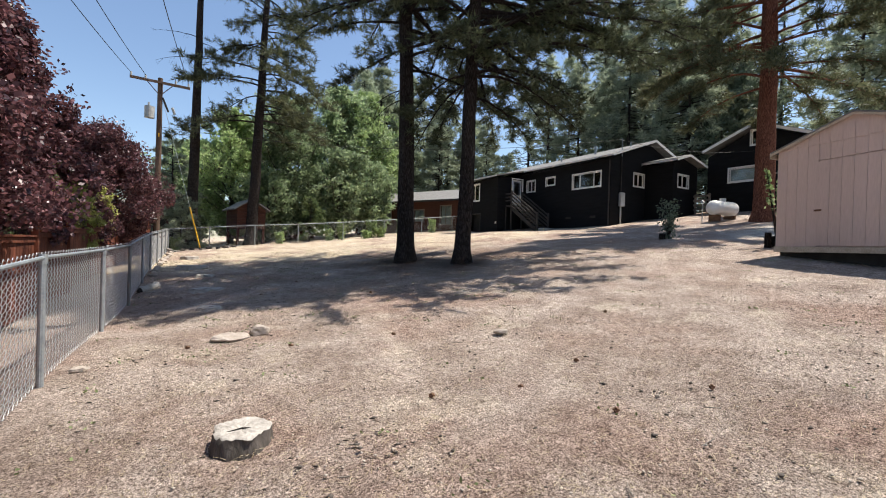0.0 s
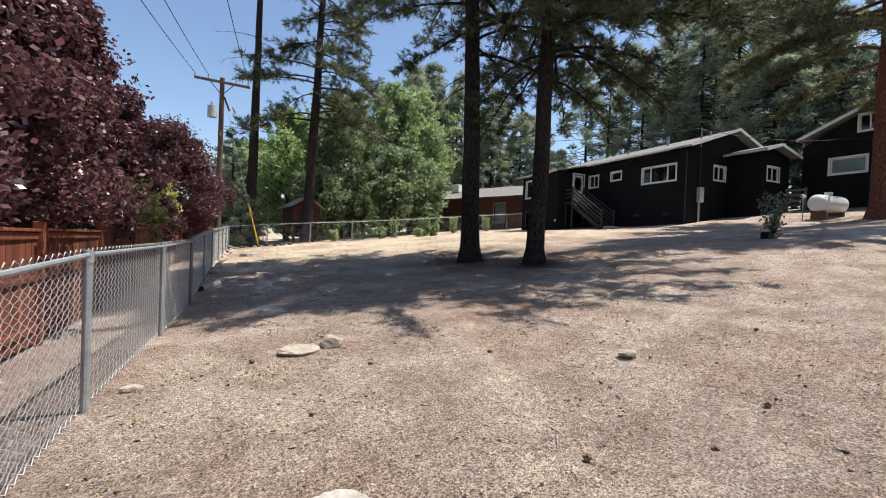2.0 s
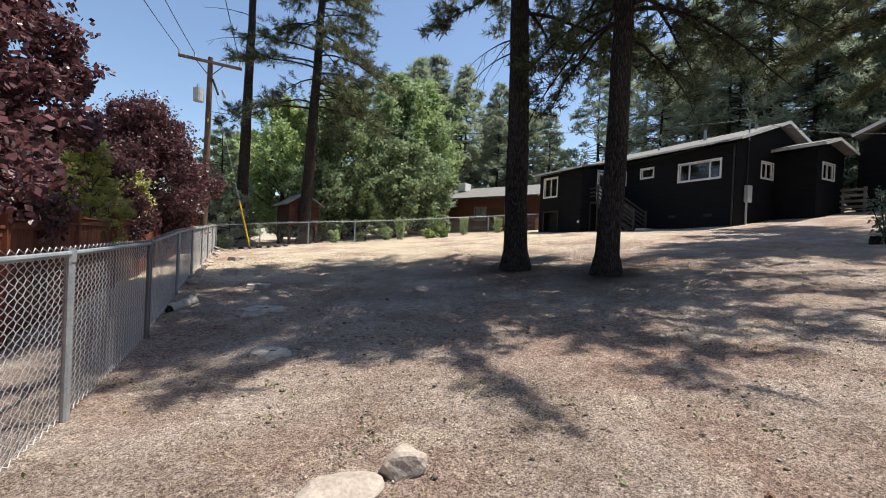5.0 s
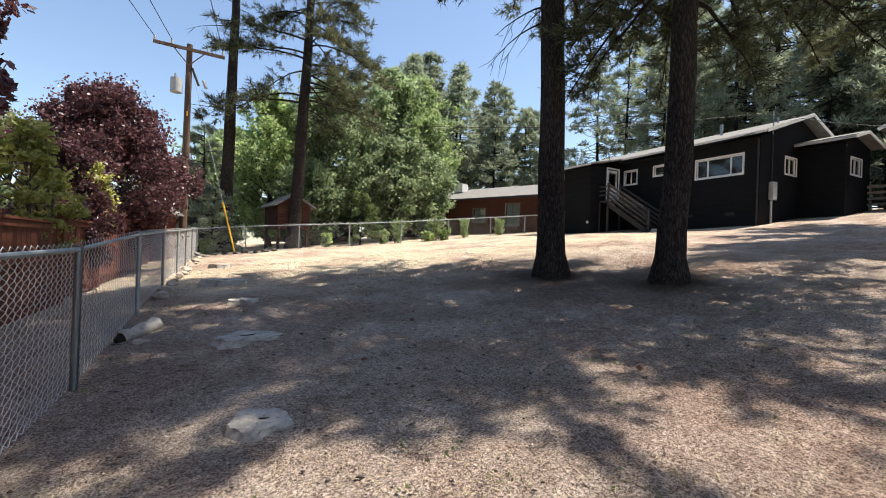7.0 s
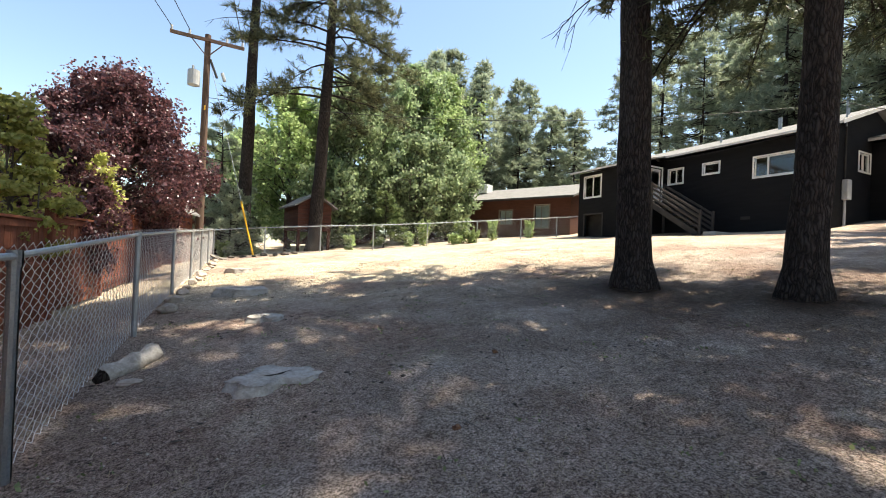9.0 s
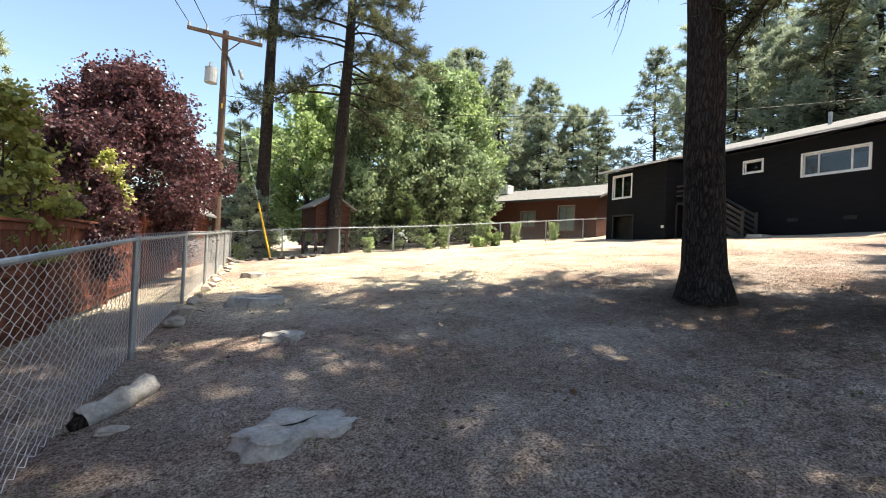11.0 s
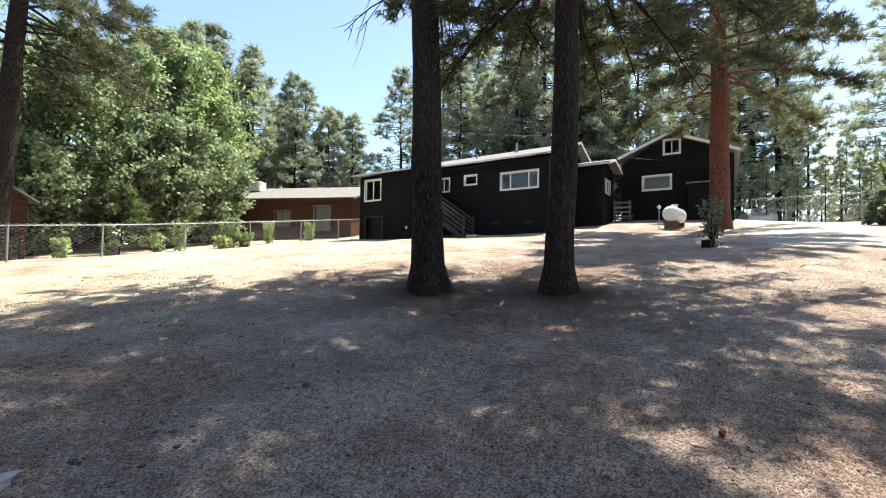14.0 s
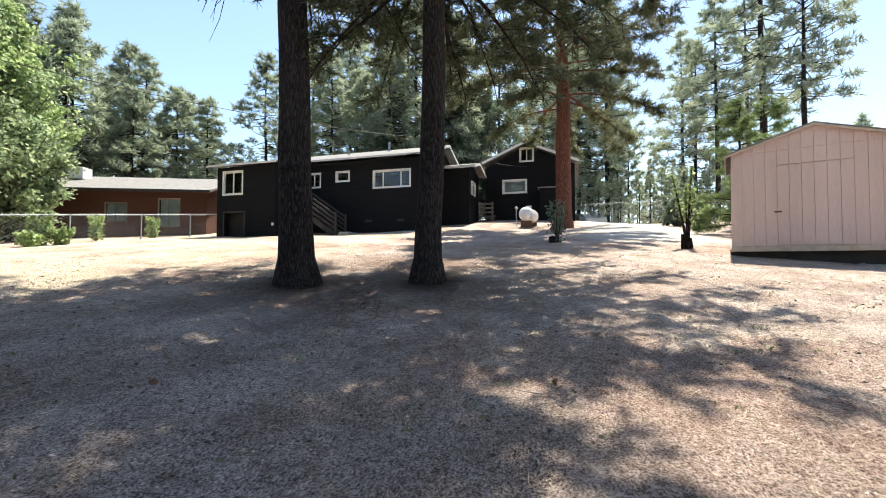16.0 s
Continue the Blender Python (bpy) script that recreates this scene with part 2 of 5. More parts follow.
ROCK = mat("pale_stone", (0.28, 0.23, 0.19), (0.47, 0.405, 0.345), 7, 0.9, 0.5, 45)
CONCRETE = mat("pale_gravel_concrete", (0.36, 0.335, 0.30), (0.50, 0.475, 0.44), 2.5, 0.95, 0.4, 60)
TANK = mat("white_tank_paint", (0.72, 0.70, 0.67), (0.84, 0.83, 0.81), 2, 0.35, 0.04, 30)
RUST = mat("rusty_steel", (0.10, 0.05, 0.03), (0.22, 0.12, 0.07), 8, 0.85, 0.3)
POLE = mat("creosoted_pole", (0.075, 0.048, 0.034), (0.165, 0.108, 0.078), 4, 0.9, 0.5, 40, stretch=(1, 1, 0.1))
CABLE = mat("black_cable", (0.012, 0.012, 0.012), (0.03, 0.03, 0.03), 5, 0.6, 0.0)
YELLOW = mat("yellow_plastic", (0.65, 0.36, 0.03), (0.78, 0.46, 0.05), 3, 0.5, 0.05)
GREYBOX = mat("grey_painted_metal", (0.36, 0.37, 0.37), (0.50, 0.51, 0.51), 4, 0.45, 0.05)
LUMBER = mat("grey_lumber", (0.14, 0.12, 0.10), (0.27, 0.24, 0.21), 4, 0.9, 0.4, 40, stretch=(0.3, 0.3, 4), spread=0.2)
DARKWOOD = mat("dark_stained_wood", (0.030, 0.028, 0.027), (0.055, 0.050, 0.047), 4, 0.8, 0.3)
GRASS = leaf_mat("weeds", (0.16, 0.20, 0.08), (0.32, 0.37, 0.17), 0.3)
BARNWOOD = mat("grey_brown_boards", (0.09, 0.07, 0.055), (0.17, 0.135, 0.11), 3, 0.9, 0.3)
DUFF = leaf_mat("fallen_brown_needles", (0.055, 0.034, 0.024), (0.17, 0.105, 0.072), 0.1)
STRAW = leaf_mat("dry_straw", (0.30, 0.22, 0.12), (0.62, 0.52, 0.34), 0.2)
CHIP = mat("pebbles", (0.28, 0.22, 0.17), (0.62, 0.54, 0.46), 30, 0.95, 0.2)


# ---- mesh helpers ----
homes = {}


def thing(name, loc, label, category, group="", rz=0.0, kind=""):
    ob = new(name)
    ob.empty_display_size = 0.1
    ob.matrix_basis = pose(*loc, 0, 0, rz)
    homes[ob] = ob.matrix_basis.copy()
    return tagged(ob, label, category, group, kind)


def hang(ob, parent):
    ob.parent = parent
    homes[ob] = homes[parent]
    return ob


def part(name, bm, material, parent=None, label="", smooth=False, local=False):
    """Links a bmesh drawn in world space (or, local, in its thing's own space) as one mesh object."""
    if parent is not None and not local:
        bm.transform(homes[parent].inverted())
    me = bpy.data.meshes.new(name)
    bmesh.ops.recalc_face_normals(bm, faces=bm.faces)
    bm.to_mesh(me)
    bm.free()
    if smooth:
        me.shade_smooth()
    me.materials.append(material)
    ob = new(name, me)
    if parent is not None:
        hang(ob, parent)
    if label:
        ob["label"] = label
    return ob


def solid(name, verts, faces, material, parent=None, label="", smooth=False):
    """Links numpy vertices and triangles or quads, in world space, as one mesh object."""
    v = np.asarray(verts, dtype=np.float64)
    if parent is not None:
        m = np.array(homes[parent].inverted())
        v = v @ m[:3, :3].T + m[:3, 3]
    f = np.asarray(faces, dtype=np.int32)
    k = f.shape[1]
    me = bpy.data.meshes.new(name)
    me.vertices.add(len(v)), me.loops.add(f.size), me.polygons.add(len(f))
    me.vertices.foreach_set("co", v.astype(np.float32).ravel())
    me.loops.foreach_set("vertex_index", f.ravel())
    me.polygons.foreach_set("loop_start", np.arange(0, f.size, k, dtype=np.int32))
    me.update(calc_edges=True)
    if smooth:
        me.shade_smooth()
    me.materials.append(material)
    ob = new(name, me)
    if parent is not None:
        hang(ob, parent)
    if label:
        ob["label"] = label
    return ob


def box(bm, a, b, bevel=0.0):
    r = bmesh.ops.create_cube(bm, size=1)
    vs = r["verts"]
    for v in vs:
        v.co = Vector([a[i] + (v.co[i] + 0.5) * (b[i] - a[i]) for i in range(3)])
    if bevel:
        es = list({e for v in vs for e in v.link_edges})
        bmesh.ops.bevel(bm, geom=es, offset=bevel, segments=1, affect="EDGES")
    return bm


def boxed(a, b, bevel=0.0):
    return box(bmesh.new(), a, b, bevel)


def beam(bm, p, q, w, h, up=(0, 0, 1)):
    """A board from p to q, w wide and h high."""
    p, q = Vector(p), Vector(q)
    d = (q - p).normalized()
    side = d.cross(Vector(up)).normalized()
    top = side.cross(d).normalized()
    vs = [bm.verts.new(c + side * sx * w / 2 + top * sz * h / 2) for c in (p, q) for sx, sz in ((-1, -1), (1, -1), (1, 1), (-1, 1))]
    for f in ((0, 1, 2, 3), (7, 6, 5, 4), (0, 4, 5, 1), (1, 5, 6, 2), (2, 6, 7, 3), (3, 7, 4, 0)):
        bm.faces.new([vs[i] for i in f])
    return bm


def prism(bm, outline, a, b):
    """Extrudes an outline of 3D points from offset a to offset b."""
    lo = [bm.verts.new(Vector(p) + Vector(a)) for p in outline]
    hi = [bm.verts.new(Vector(p) + Vector(b)) for p in outline]
    bm.faces.new(lo), bm.faces.new(hi[::-1])
    for i in range(len(lo)):
        j = (i + 1) % len(lo)
        bm.faces.new((lo[i], lo[j], hi[j], hi[i]))
    return bm


def tube(pts, radii, sides=6):
    """Vertices and quads of a tapered tube along a line of points."""
    pts = np.asarray(pts, float)
    radii = np.broadcast_to(np.asarray(radii, float), (len(pts),))
    d = np.gradient(pts, axis=0)
    d /= np.linalg.norm(d, axis=1, keepdims=True) + 1e-9
    ref = np.where(np.abs(d[:, 2:3]) > 0.9, np.array([[1.0, 0, 0]]), np.array([[0, 0, 1.0]]))
    u = np.cross(d, ref)
    u /= np.linalg.norm(u, axis=1, keepdims=True) + 1e-9
    w = np.cross(d, u)
    a = np.arange(sides) * 2 * math.pi / sides
    ring = pts[:, None] + radii[:, None, None] * (u[:, None] * np.cos(a)[None, :, None] + w[:, None] * np.sin(a)[None, :, None])
    v = ring.reshape(-1, 3)
    i, j = np.meshgrid(np.arange(len(pts) - 1), np.arange(sides), indexing="ij")
    k = (j + 1) % sides
    f = np.stack([i * sides + j, i * sides + k, (i + 1) * sides + k, (i + 1) * sides + j], -1).reshape(-1, 4)
    return v, f


def joined(pieces):
    vs, fs, n = [], [], 0
    for v, f in pieces:
        vs.append(v), fs.append(f + n)
        n += len(v)
    return np.concatenate(vs), np.concatenate(fs)


def rod(name, p, q, r, material, parent, label="", sides=8):
    d = (Vector(q) - Vector(p))
    bm = bmesh.new()
    bmesh.ops.create_cone(bm, cap_ends=True, segments=sides, radius1=r, radius2=r, depth=d.length)
    bm.transform(Matrix.Translation((Vector(p) + Vector(q)) / 2) @ d.to_track_quat("Z", "Y").to_matrix().to_4x4())
    return part(name, bm, material, parent, label)


# ---- ground ----
BUMPS = ((20.7, 16, 0.061, 3.5), (0.2, 9.5, -0.126, 2.4), (0, 14.5, 0.011, 2), (3.4, 4.3, -0.124, 2.5), (-0.2, 0, 0.143, 2.5), (14.9, 8.7, 0.029, 3.5), (11.8, 4.3, -0.026, 3), (6.5, 11.5, -0.085, 2.5), (19, 26.5, -0.092, 3), (1.65, 27.5, 0.105, 3), (27, 11, 0.255, 4), (-1.3, 6, 0.109, 2), (31, 3.5, -0.34, 3.5), (21, 19.2, -0.14, 2.5))


def gz(x, y):
    """Height of the ground."""
    cx, cy = np.clip(x, -6, 31), np.clip(y, -12, 46)
    z = 0.01506 + 0.11605 * cx + 0.0433 * cy + 0.00078 * cx * cx + -0.0007 * cx * cy + -0.00039 * cy * cy
    for a, b, h, s in BUMPS:
        z = z + h * np.exp(-((x - a) ** 2 + (y - b) ** 2) / (2 * s * s))
    return z


def spacing(lo, hi, near_lo, near_hi, fine, growth):
    s = list(np.arange(near_lo, near_hi, fine))
    step, v = fine, near_hi
    while v < hi:
        s.append(v)
        step *= growth
        v += step
    s.append(hi)
    step, v = fine, near_lo
    while v > lo:
        step *= growth
        v -= step
        s.insert(0, max(v, lo))
    return np.array(s)


gx, gy = spacing(-400, 600, -2.5, 13, 0.11, 1.12), spacing(-300, 600, -0.5, 19, 0.11, 1.12)
X, Y = np.meshgrid(gx, gy, indexing="ij")
Z = gz(X, Y)
rng = np.random.default_rng(4)
inner = (X > -3) & (X < 16) & (Y > -1) & (Y < 24)
Z = Z + np.where(inner, rng.normal(0, 0.008, Z.shape), 0) + 0.02 * np.sin(X * 1.7 + 1.3 * np.sin(Y * 0.9)) * np.cos(Y * 1.3)
i, j = np.meshgrid(np.arange(len(gx) - 1), np.arange(len(gy) - 1), indexing="ij")
w = len(gy)
quads = np.stack([i * w + j, (i + 1) * w + j, (i + 1) * w + j + 1, i * w + j + 1], -1).reshape(-1, 4)
tagged(solid("ground", np.stack([X, Y, Z], -1).reshape(-1, 3), quads, GROUND, smooth=True), "dry bare earth yard with straw and pebbles", "ground", kind="structure")


# ---- buildings ----
def cut_wall(name, parent, origin, u, n, length, height, thick, holes, material, label=""):
    """A wall with openings. u runs along it, n is its outer side; holes are (u0, z0, u1, z1)."""
    o, u, n = Vector(origin), Vector(u), Vector(n)
    us = sorted({0.0, length, *(h[0] for h in holes), *(h[2] for h in holes)})
    zs = sorted({0.0, height, *(h[1] for h in holes), *(h[3] for h in holes)})
    bm = bmesh.new()
    grid = {(a, z): bm.verts.new(o + u * a + Vector((0, 0, z))) for a in us for z in zs}
    for a, b in zip(us, us[1:]):
        for z, y in zip(zs, zs[1:]):
            if not any(h[0] < (a + b) / 2 < h[2] and h[1] < (z + y) / 2 < h[3] for h in holes):
                bm.faces.new((grid[a, z], grid[b, z], grid[b, y], grid[a, y]))
    back = bmesh.ops.extrude_face_region(bm, geom=bm.faces[:], use_keep_orig=True)["geom"]
    bmesh.ops.translate(bm, vec=-n * thick, verts=[v for v in back if isinstance(v, bmesh.types.BMVert)])
    return part(name, bm, material, parent, label)


def window(parent, origin, u, n, w, h, mullions=(0.5,), blind=None, trim=0.11):
    """A window in an opening whose lower corner is origin: white boards, sash, panes."""
    o, u, n = Vector(origin), Vector(u), Vector(n)
    up = Vector((0, 0, 1))

    def bar(bm, a0, z0, a1, z1, d0, d1):
        pts = [o + u * a + up * z for a, z in ((a0, z0), (a1, z0), (a1, z1), (a0, z1))]
        return prism(bm, pts, n * d0, n * d1)

    bm = bmesh.new()
    for r in ((-trim, -trim, w + trim, 0), (-trim, h, w + trim, h + trim), (-trim, 0, 0, h), (w, 0, w + trim, h)):
        bar(bm, *r, 0.004, 0.035)
    frame_ob = part("window_frame", bm, WHITE, parent)
    s = 0.045
    bm = bmesh.new()
    for r in ((0, 0, w, s), (0, h - s, w, h), (0, s, s, h - s), (w - s, s, w, h - s)):
        bar(bm, *r, -0.09, -0.02)
    for k in mullions:
        bar(bm, k * w - s / 2, s, k * w + s / 2, h - s, -0.09, -0.02)
    part("sash", bm, WHITE, frame_ob)
    edges = [0.0, *mullions, 1.0]
    for a, b in zip(edges, edges[1:]):
        pane = part("pane", bar(bmesh.new(), a * w + s, s, b * w - s, h - s, -0.062, -0.055), GLASS, frame_ob)
        pane.visible_shadow = False
    if blind:
        part("blind", bar(bmesh.new(), 0.02, 0.02, w - 0.02, h - 0.02, -0.15, -0.14), blind, frame_ob)
    return frame_ob


WX, LX = 20.7, 18.2                      # main wall, protruding wing
GY, NY, SY = 15.7, 26.75, 22.95          # gable wall, north end, south side of the wing
BASE = 2.5
house = thing("house", (24.2, 21, 3.0), "charcoal painted wooden house with white window trim and grey roof", "house")
UX, UY, UZ = (1, 0, 0), (0, 1, 0), (0, 0, 1)
west = [(16.39, 5.555, 18.50, 6.435), (20.06, 6.03, 20.82, 6.53), (21.91, 5.76, 22.70, 6.52)]
holes = [(a - GY, z0 - BASE, b - GY, z1 - BASE) for a, z0, b, z1 in west]
cut_wall("wall", house, (WX, GY, BASE), UY, (-1, 0, 0), NY - GY, 7.10 - BASE, 0.16, holes, SIDING)
for (a, z0, b, z1), mull in zip(west, ((0.25, 0.75), (), (0.5,))):
    window(house, (WX, a, z0), UY, (-1, 0, 0), b - a, z1 - z0, mull, trim=0.065)
# door at the head of the stair, in the south side of the wing
door = part("door", boxed((19.55, SY + 0.05, 4.62), (20.40, SY + 0.10, 6.58), 0.004), WHITE, house, "white door with a glazed upper half")
part("pane", boxed((19.70, SY + 0.035, 5.55), (20.25, SY + 0.05, 6.42)), GLASS, door)
bm = bmesh.new()
box(bm, (19.44, SY - 0.03, 4.60), (19.53, SY - 0.004, 6.70)), box(bm, (20.42, SY - 0.03, 4.60), (20.51, SY - 0.004, 6.70)), box(bm, (19.53, SY - 0.03, 6.61), (20.42, SY - 0.004, 6.70))
part("door_frame", bm, WHITE, house)
rod("door_handle", (19.66, SY, 5.58), (19.66, SY + 0.05, 5.58), 0.03, ZINC, door)
# gable wall
cut_wall("wall", house, (WX + 0.16, GY, BASE), UX, (0, -1, 0), 28.0 - WX - 0.16, 7.10 - BASE, 0.16, [(22.85 - WX - 0.16, 5.69 - BASE, 23.85 - WX - 0.16, 6.46 - BASE)], SIDING)
window(house, (22.85, GY, 5.69), UX, (0, -1, 0), 1.0, 0.77, (0.5,), trim=0.06)
part("gable", prism(bmesh.new(), [(WX, GY, 7.10), (28.0, GY, 7.10), (24.3, GY, 8.44)], (0, 0, 0), (0, 0.16, 0)), SIDING, house)
part("wall", boxed((27.84, GY + 0.16, BASE), (28.0, NY - 0.16, 7.10)), SIDING, house)
part("wall", boxed((WX + 0.16, NY - 0.16, BASE), (28.0, NY, 7.10)), SIDING, house)
part("gable", prism(bmesh.new(), [(WX, NY - 0.16, 7.10), (28.0, NY - 0.16, 7.10), (24.3, NY - 0.16, 8.44)], (0, 0, 0), (0, 0.16, 0)), SIDING, house)
part("floor_deck", boxed((WX + 0.16, GY + 0.16, 4.5), (27.84, NY - 0.16, 4.7)), DARK, house)
part("ceiling_board", boxed((WX + 0.16, GY + 0.16, 7.0), (27.84, NY - 0.16, 7.1)), DARK, house)
part("partition", boxed((24.3, GY + 0.16, 4.7), (24.4, NY - 0.16, 7.0)), DARK, house)
GLOW = bpy.data.materials.new("lit_bulb")
GLOW.use_nodes = True
GLOW.node_tree.nodes["Principled BSDF"].inputs["Emission Color"].default_value = (1.0, 0.75, 0.42, 1)
GLOW.node_tree.nodes["Principled BSDF"].inputs["Emission Strength"].default_value = 9.0
for x, y, z in ((22.0, 20.35, 6.25), (22.3, 16.75, 6.35)):
    fixture = thing("pendant_lamp", (x, y, z), "lit pendant lamp hanging inside the house", "lamp")
    rod("cord", (x, y, z), (x, y, 7.0), 0.01, CABLE, fixture)
    for k in range(3):
        bm = bmesh.new()
        bmesh.ops.create_uvsphere(bm, u_segments=10, v_segments=8, radius=0.055)
        bm.transform(Matrix.Translation((x, y + 0.13 * (k - 1), z - 0.05)))
        part("bulb", bm, GLOW, fixture, smooth=True)
    rod("crossbar", (x, y - 0.16, z), (x, y + 0.16, z), 0.012, DARKWOOD, fixture)
# wing
wing_holes = [(25.08, 5.15, 26.30, 6.34), (24.92, 2.86, 26.22, 4.12)]
cut_wall("wall", house, (LX, SY, 2.3), UY, (-1, 0, 0), NY - SY, 6.62 - 2.3, 0.14, [(a - SY, z0 - 2.3, b - SY, z1 - 2.3) for a, z0, b, z1 in wing_holes], SIDING)
window(house, (LX, 25.08, 5.15), UY, (-1, 0, 0), 1.22, 1.19, (0.5,), trim=0.07)
cut_wall("wall", house, (LX + 0.14, SY, 2.3), UX, (0, -1, 0), WX - LX - 0.14, 6.70 - 2.3, 0.14, [(19.53 - LX - 0.14, 4.62 - 2.3, 20.42 - LX - 0.14, 6.61 - 2.3)], SIDING)
part("wall", prism(bmesh.new(), [(LX + 0.14, NY - 0.14, 2.3), (WX, NY - 0.14, 2.3), (WX, NY - 0.14, 7.05), (LX + 0.14, NY - 0.14, 6.62)], (0, 0, 0), (0, 0.14, 0)), SIDING, house)
bm = bmesh.new()
box(bm, (LX - 0.03, 24.84, 2.8), (LX - 0.004, 24.92, 4.20)), box(bm, (LX - 0.03, 24.92, 4.12), (LX - 0.004, 26.22, 4.20)), box(bm, (LX - 0.03, 26.22, 2.8), (LX - 0.004, 26.30, 4.20))
part("hatch_frame", bm, DARKWOOD, house)
part("hatch_back", boxed((LX + 0.5, 24.7, 2.4), (LX + 0.55, 26.6, 4.4)), DARK, house)
# roofs
R0, R1 = GY - 0.45, NY + 0.35
part("roof", prism(bmesh.new(), [(20.25, R0, 7.22), (24.3, R0, 8.60), (28.4, R0, 7.22), (28.4, R0, 7.15), (24.3, R0, 8.53), (20.25, R0, 7.15)], (0, 0, 0), (0, R1 - R0, 0)), SHINGLE, house, "light grey shingled roof")
part("roof", prism(bmesh.new(), [(17.8, SY - 0.35, 6.70), (20.26, SY - 0.35, 7.24), (20.26, SY - 0.35, 7.17), (17.8, SY - 0.35, 6.63)], (0, 0, 0), (0, R1 - SY + 0.35, 0)), SHINGLE, house)
bm = bmesh.new()
beam(bm, (20.23, R0, 7.16), (20.23, SY - 0.36, 7.16), 0.03, 0.10)
part("fascia", bm, FASCIA, house)
bm = bmesh.new()
beam(bm, (17.78, SY - 0.35, 6.64), (17.78, R1, 6.64), 0.03, 0.10)
part("fascia", bm, FASCIA, house)
for p, q in (((20.25, R0 - 0.02, 7.17), (24.3, R0 - 0.02, 8.55)), ((24.3, R0 - 0.02, 8.55), (28.4, R0 - 0.02, 7.17))):
    part("rake_board", beam(bmesh.new(), p, q, 0.03, 0.15), WHITE, house)
for y, x in ((16.2, 23.2), (18.6, 22.9), (20.9, 22.2), (25.0, 22.0)):
    z = 7.22 + (x - 20.25) * 0.34
    rod("roof_vent", (x, y, z - 0.1), (x, y, z + (0.55 if y == 18.6 else 0.28)), 0.05 if y != 18.6 else 0.08, ZINC, house)
# service mast and meter on the gable wall
rod("service_mast", (21.6, GY - 0.05, 7.3), (21.6, GY - 0.05, 8.35), 0.03, ZINC, house)
rod("conduit", (21.6, GY - 0.05, 5.0), (21.6, GY - 0.05, 7.3), 0.03, DARKWOOD, house)
part("electric_meter_box", boxed((21.45, GY - 0.2, 4.35), (21.8, GY - 0.004, 5.15), 0.015), GREYBOX, house, "grey electric meter box")
rod("conduit", (21.6, GY - 0.06, 3.1), (21.6, GY - 0.06, 4.35), 0.05, GREYBOX, house)
rod("downpipe", (WX - 0.06, GY + 0.05, 3.0), (WX - 0.06, GY + 0.05, 7.0), 0.04, DARKWOOD, house)
for y in (16.9, 18.8):
    part("crawl_vent", boxed((WX - 0.02, y - 0.2, 3.66), (WX - 0.003, y + 0.2, 3.80)), DARK, house)
part("outlet_box", boxed((LX - 0.05, 23.0, 3.38), (LX - 0.003, 23.14, 3.52), 0.01), WHITE, house)
# porch on the gable wall
PX, PY, PE = 24.0, 13.94, 26.6
cut_wall("porch_wall", house, (PX, PY, 3.0), UX, (0, -1, 0), PE - PX, 6.98 - 3.0, 0.12, [(0.50, 2.62, 1.59, 3.35)], SIDING)
window(house, (PX + 0.50, PY, 5.62), UX, (0, -1, 0), 1.09, 0.73, (0.5,), trim=0.06)
part("porch_wall", boxed((PX, PY + 0.12, 3.0), (PX + 0.12, GY - 0.003, 6.98)), SIDING, house)
part("porch_wall", boxed((PE - 0.12, PY + 0.12, 3.0), (PE, GY - 0.003, 6.98)), SIDING, house)
part("porch_gable", prism(bmesh.new(), [(PX, PY, 6.98), (PE, PY, 6.98), (PX + 0.95, PY, 7.36)], (0, 0, 0), (0, 0.12, 0)), SIDING, house)
part("porch_roof", prism(bmesh.new(), [(23.6, 13.5, 7.16), (24.95, 13.5, 7.53), (26.9, 13.5, 7.08), (26.9, 13.5, 7.02), (24.95, 13.5, 7.47), (23.6, 13.5, 7.10)], (0, 0, 0), (0, GY - 13.51, 0)), SHINGLE, house)
for p, q in (((23.6, 13.48, 7.06), (24.95, 13.48, 7.45)), ((24.95, 13.48, 7.45), (26.9, 13.48, 6.99))):
    part("rake_board", beam(bmesh.new(), p, q, 0.03, 0.13), WHITE, house)
part("fascia", beam(bmesh.new(), (23.58, 13.5, 7.06), (23.58, GY - 0.02, 7.06), 0.03, 0.11), FASCIA, house)

# stair up to the door
stair = thing("exterior_stairs", (19.5, 21.4, 3.0), "dark painted wooden stair with railings up to the house door", "stairs")
part("landing", boxed((18.75, 22.15, 4.58), (WX - 0.24, SY - 0.22, 4.70), 0.005), DARKWOOD, stair)
N = 8
for k in range(N):
    y, z = 22.12 - 0.28 * k, 4.50 - 0.19 * k
    part("tread", boxed((18.85, y - 0.27, z - 0.04), (19.75, y, z), 0.004), DARKWOOD, stair)
for x in (18.82, 19.78):
    part("stringer", beam(bmesh.new(), (x, 22.2, 4.5), (x, 19.75, 2.9), 0.05, 0.26), DARKWOOD, stair)
    for k in range(4):
        part("rail", beam(bmesh.new(), (x - 0.05, 22.15, 4.85 + 0.24 * k), (x - 0.05, 19.62, 3.2 + 0.24 * k), 0.035, 0.10), DARKWOOD, stair)
    part("post", boxed((x - 0.09, 19.55, 2.75), (x, 19.65, 4.05), 0.005), DARKWOOD, stair)
    part("post", boxed((x - 0.09, 22.12, 2.75), (x, 22.22, 5.68), 0.005), DARKWOOD, stair)
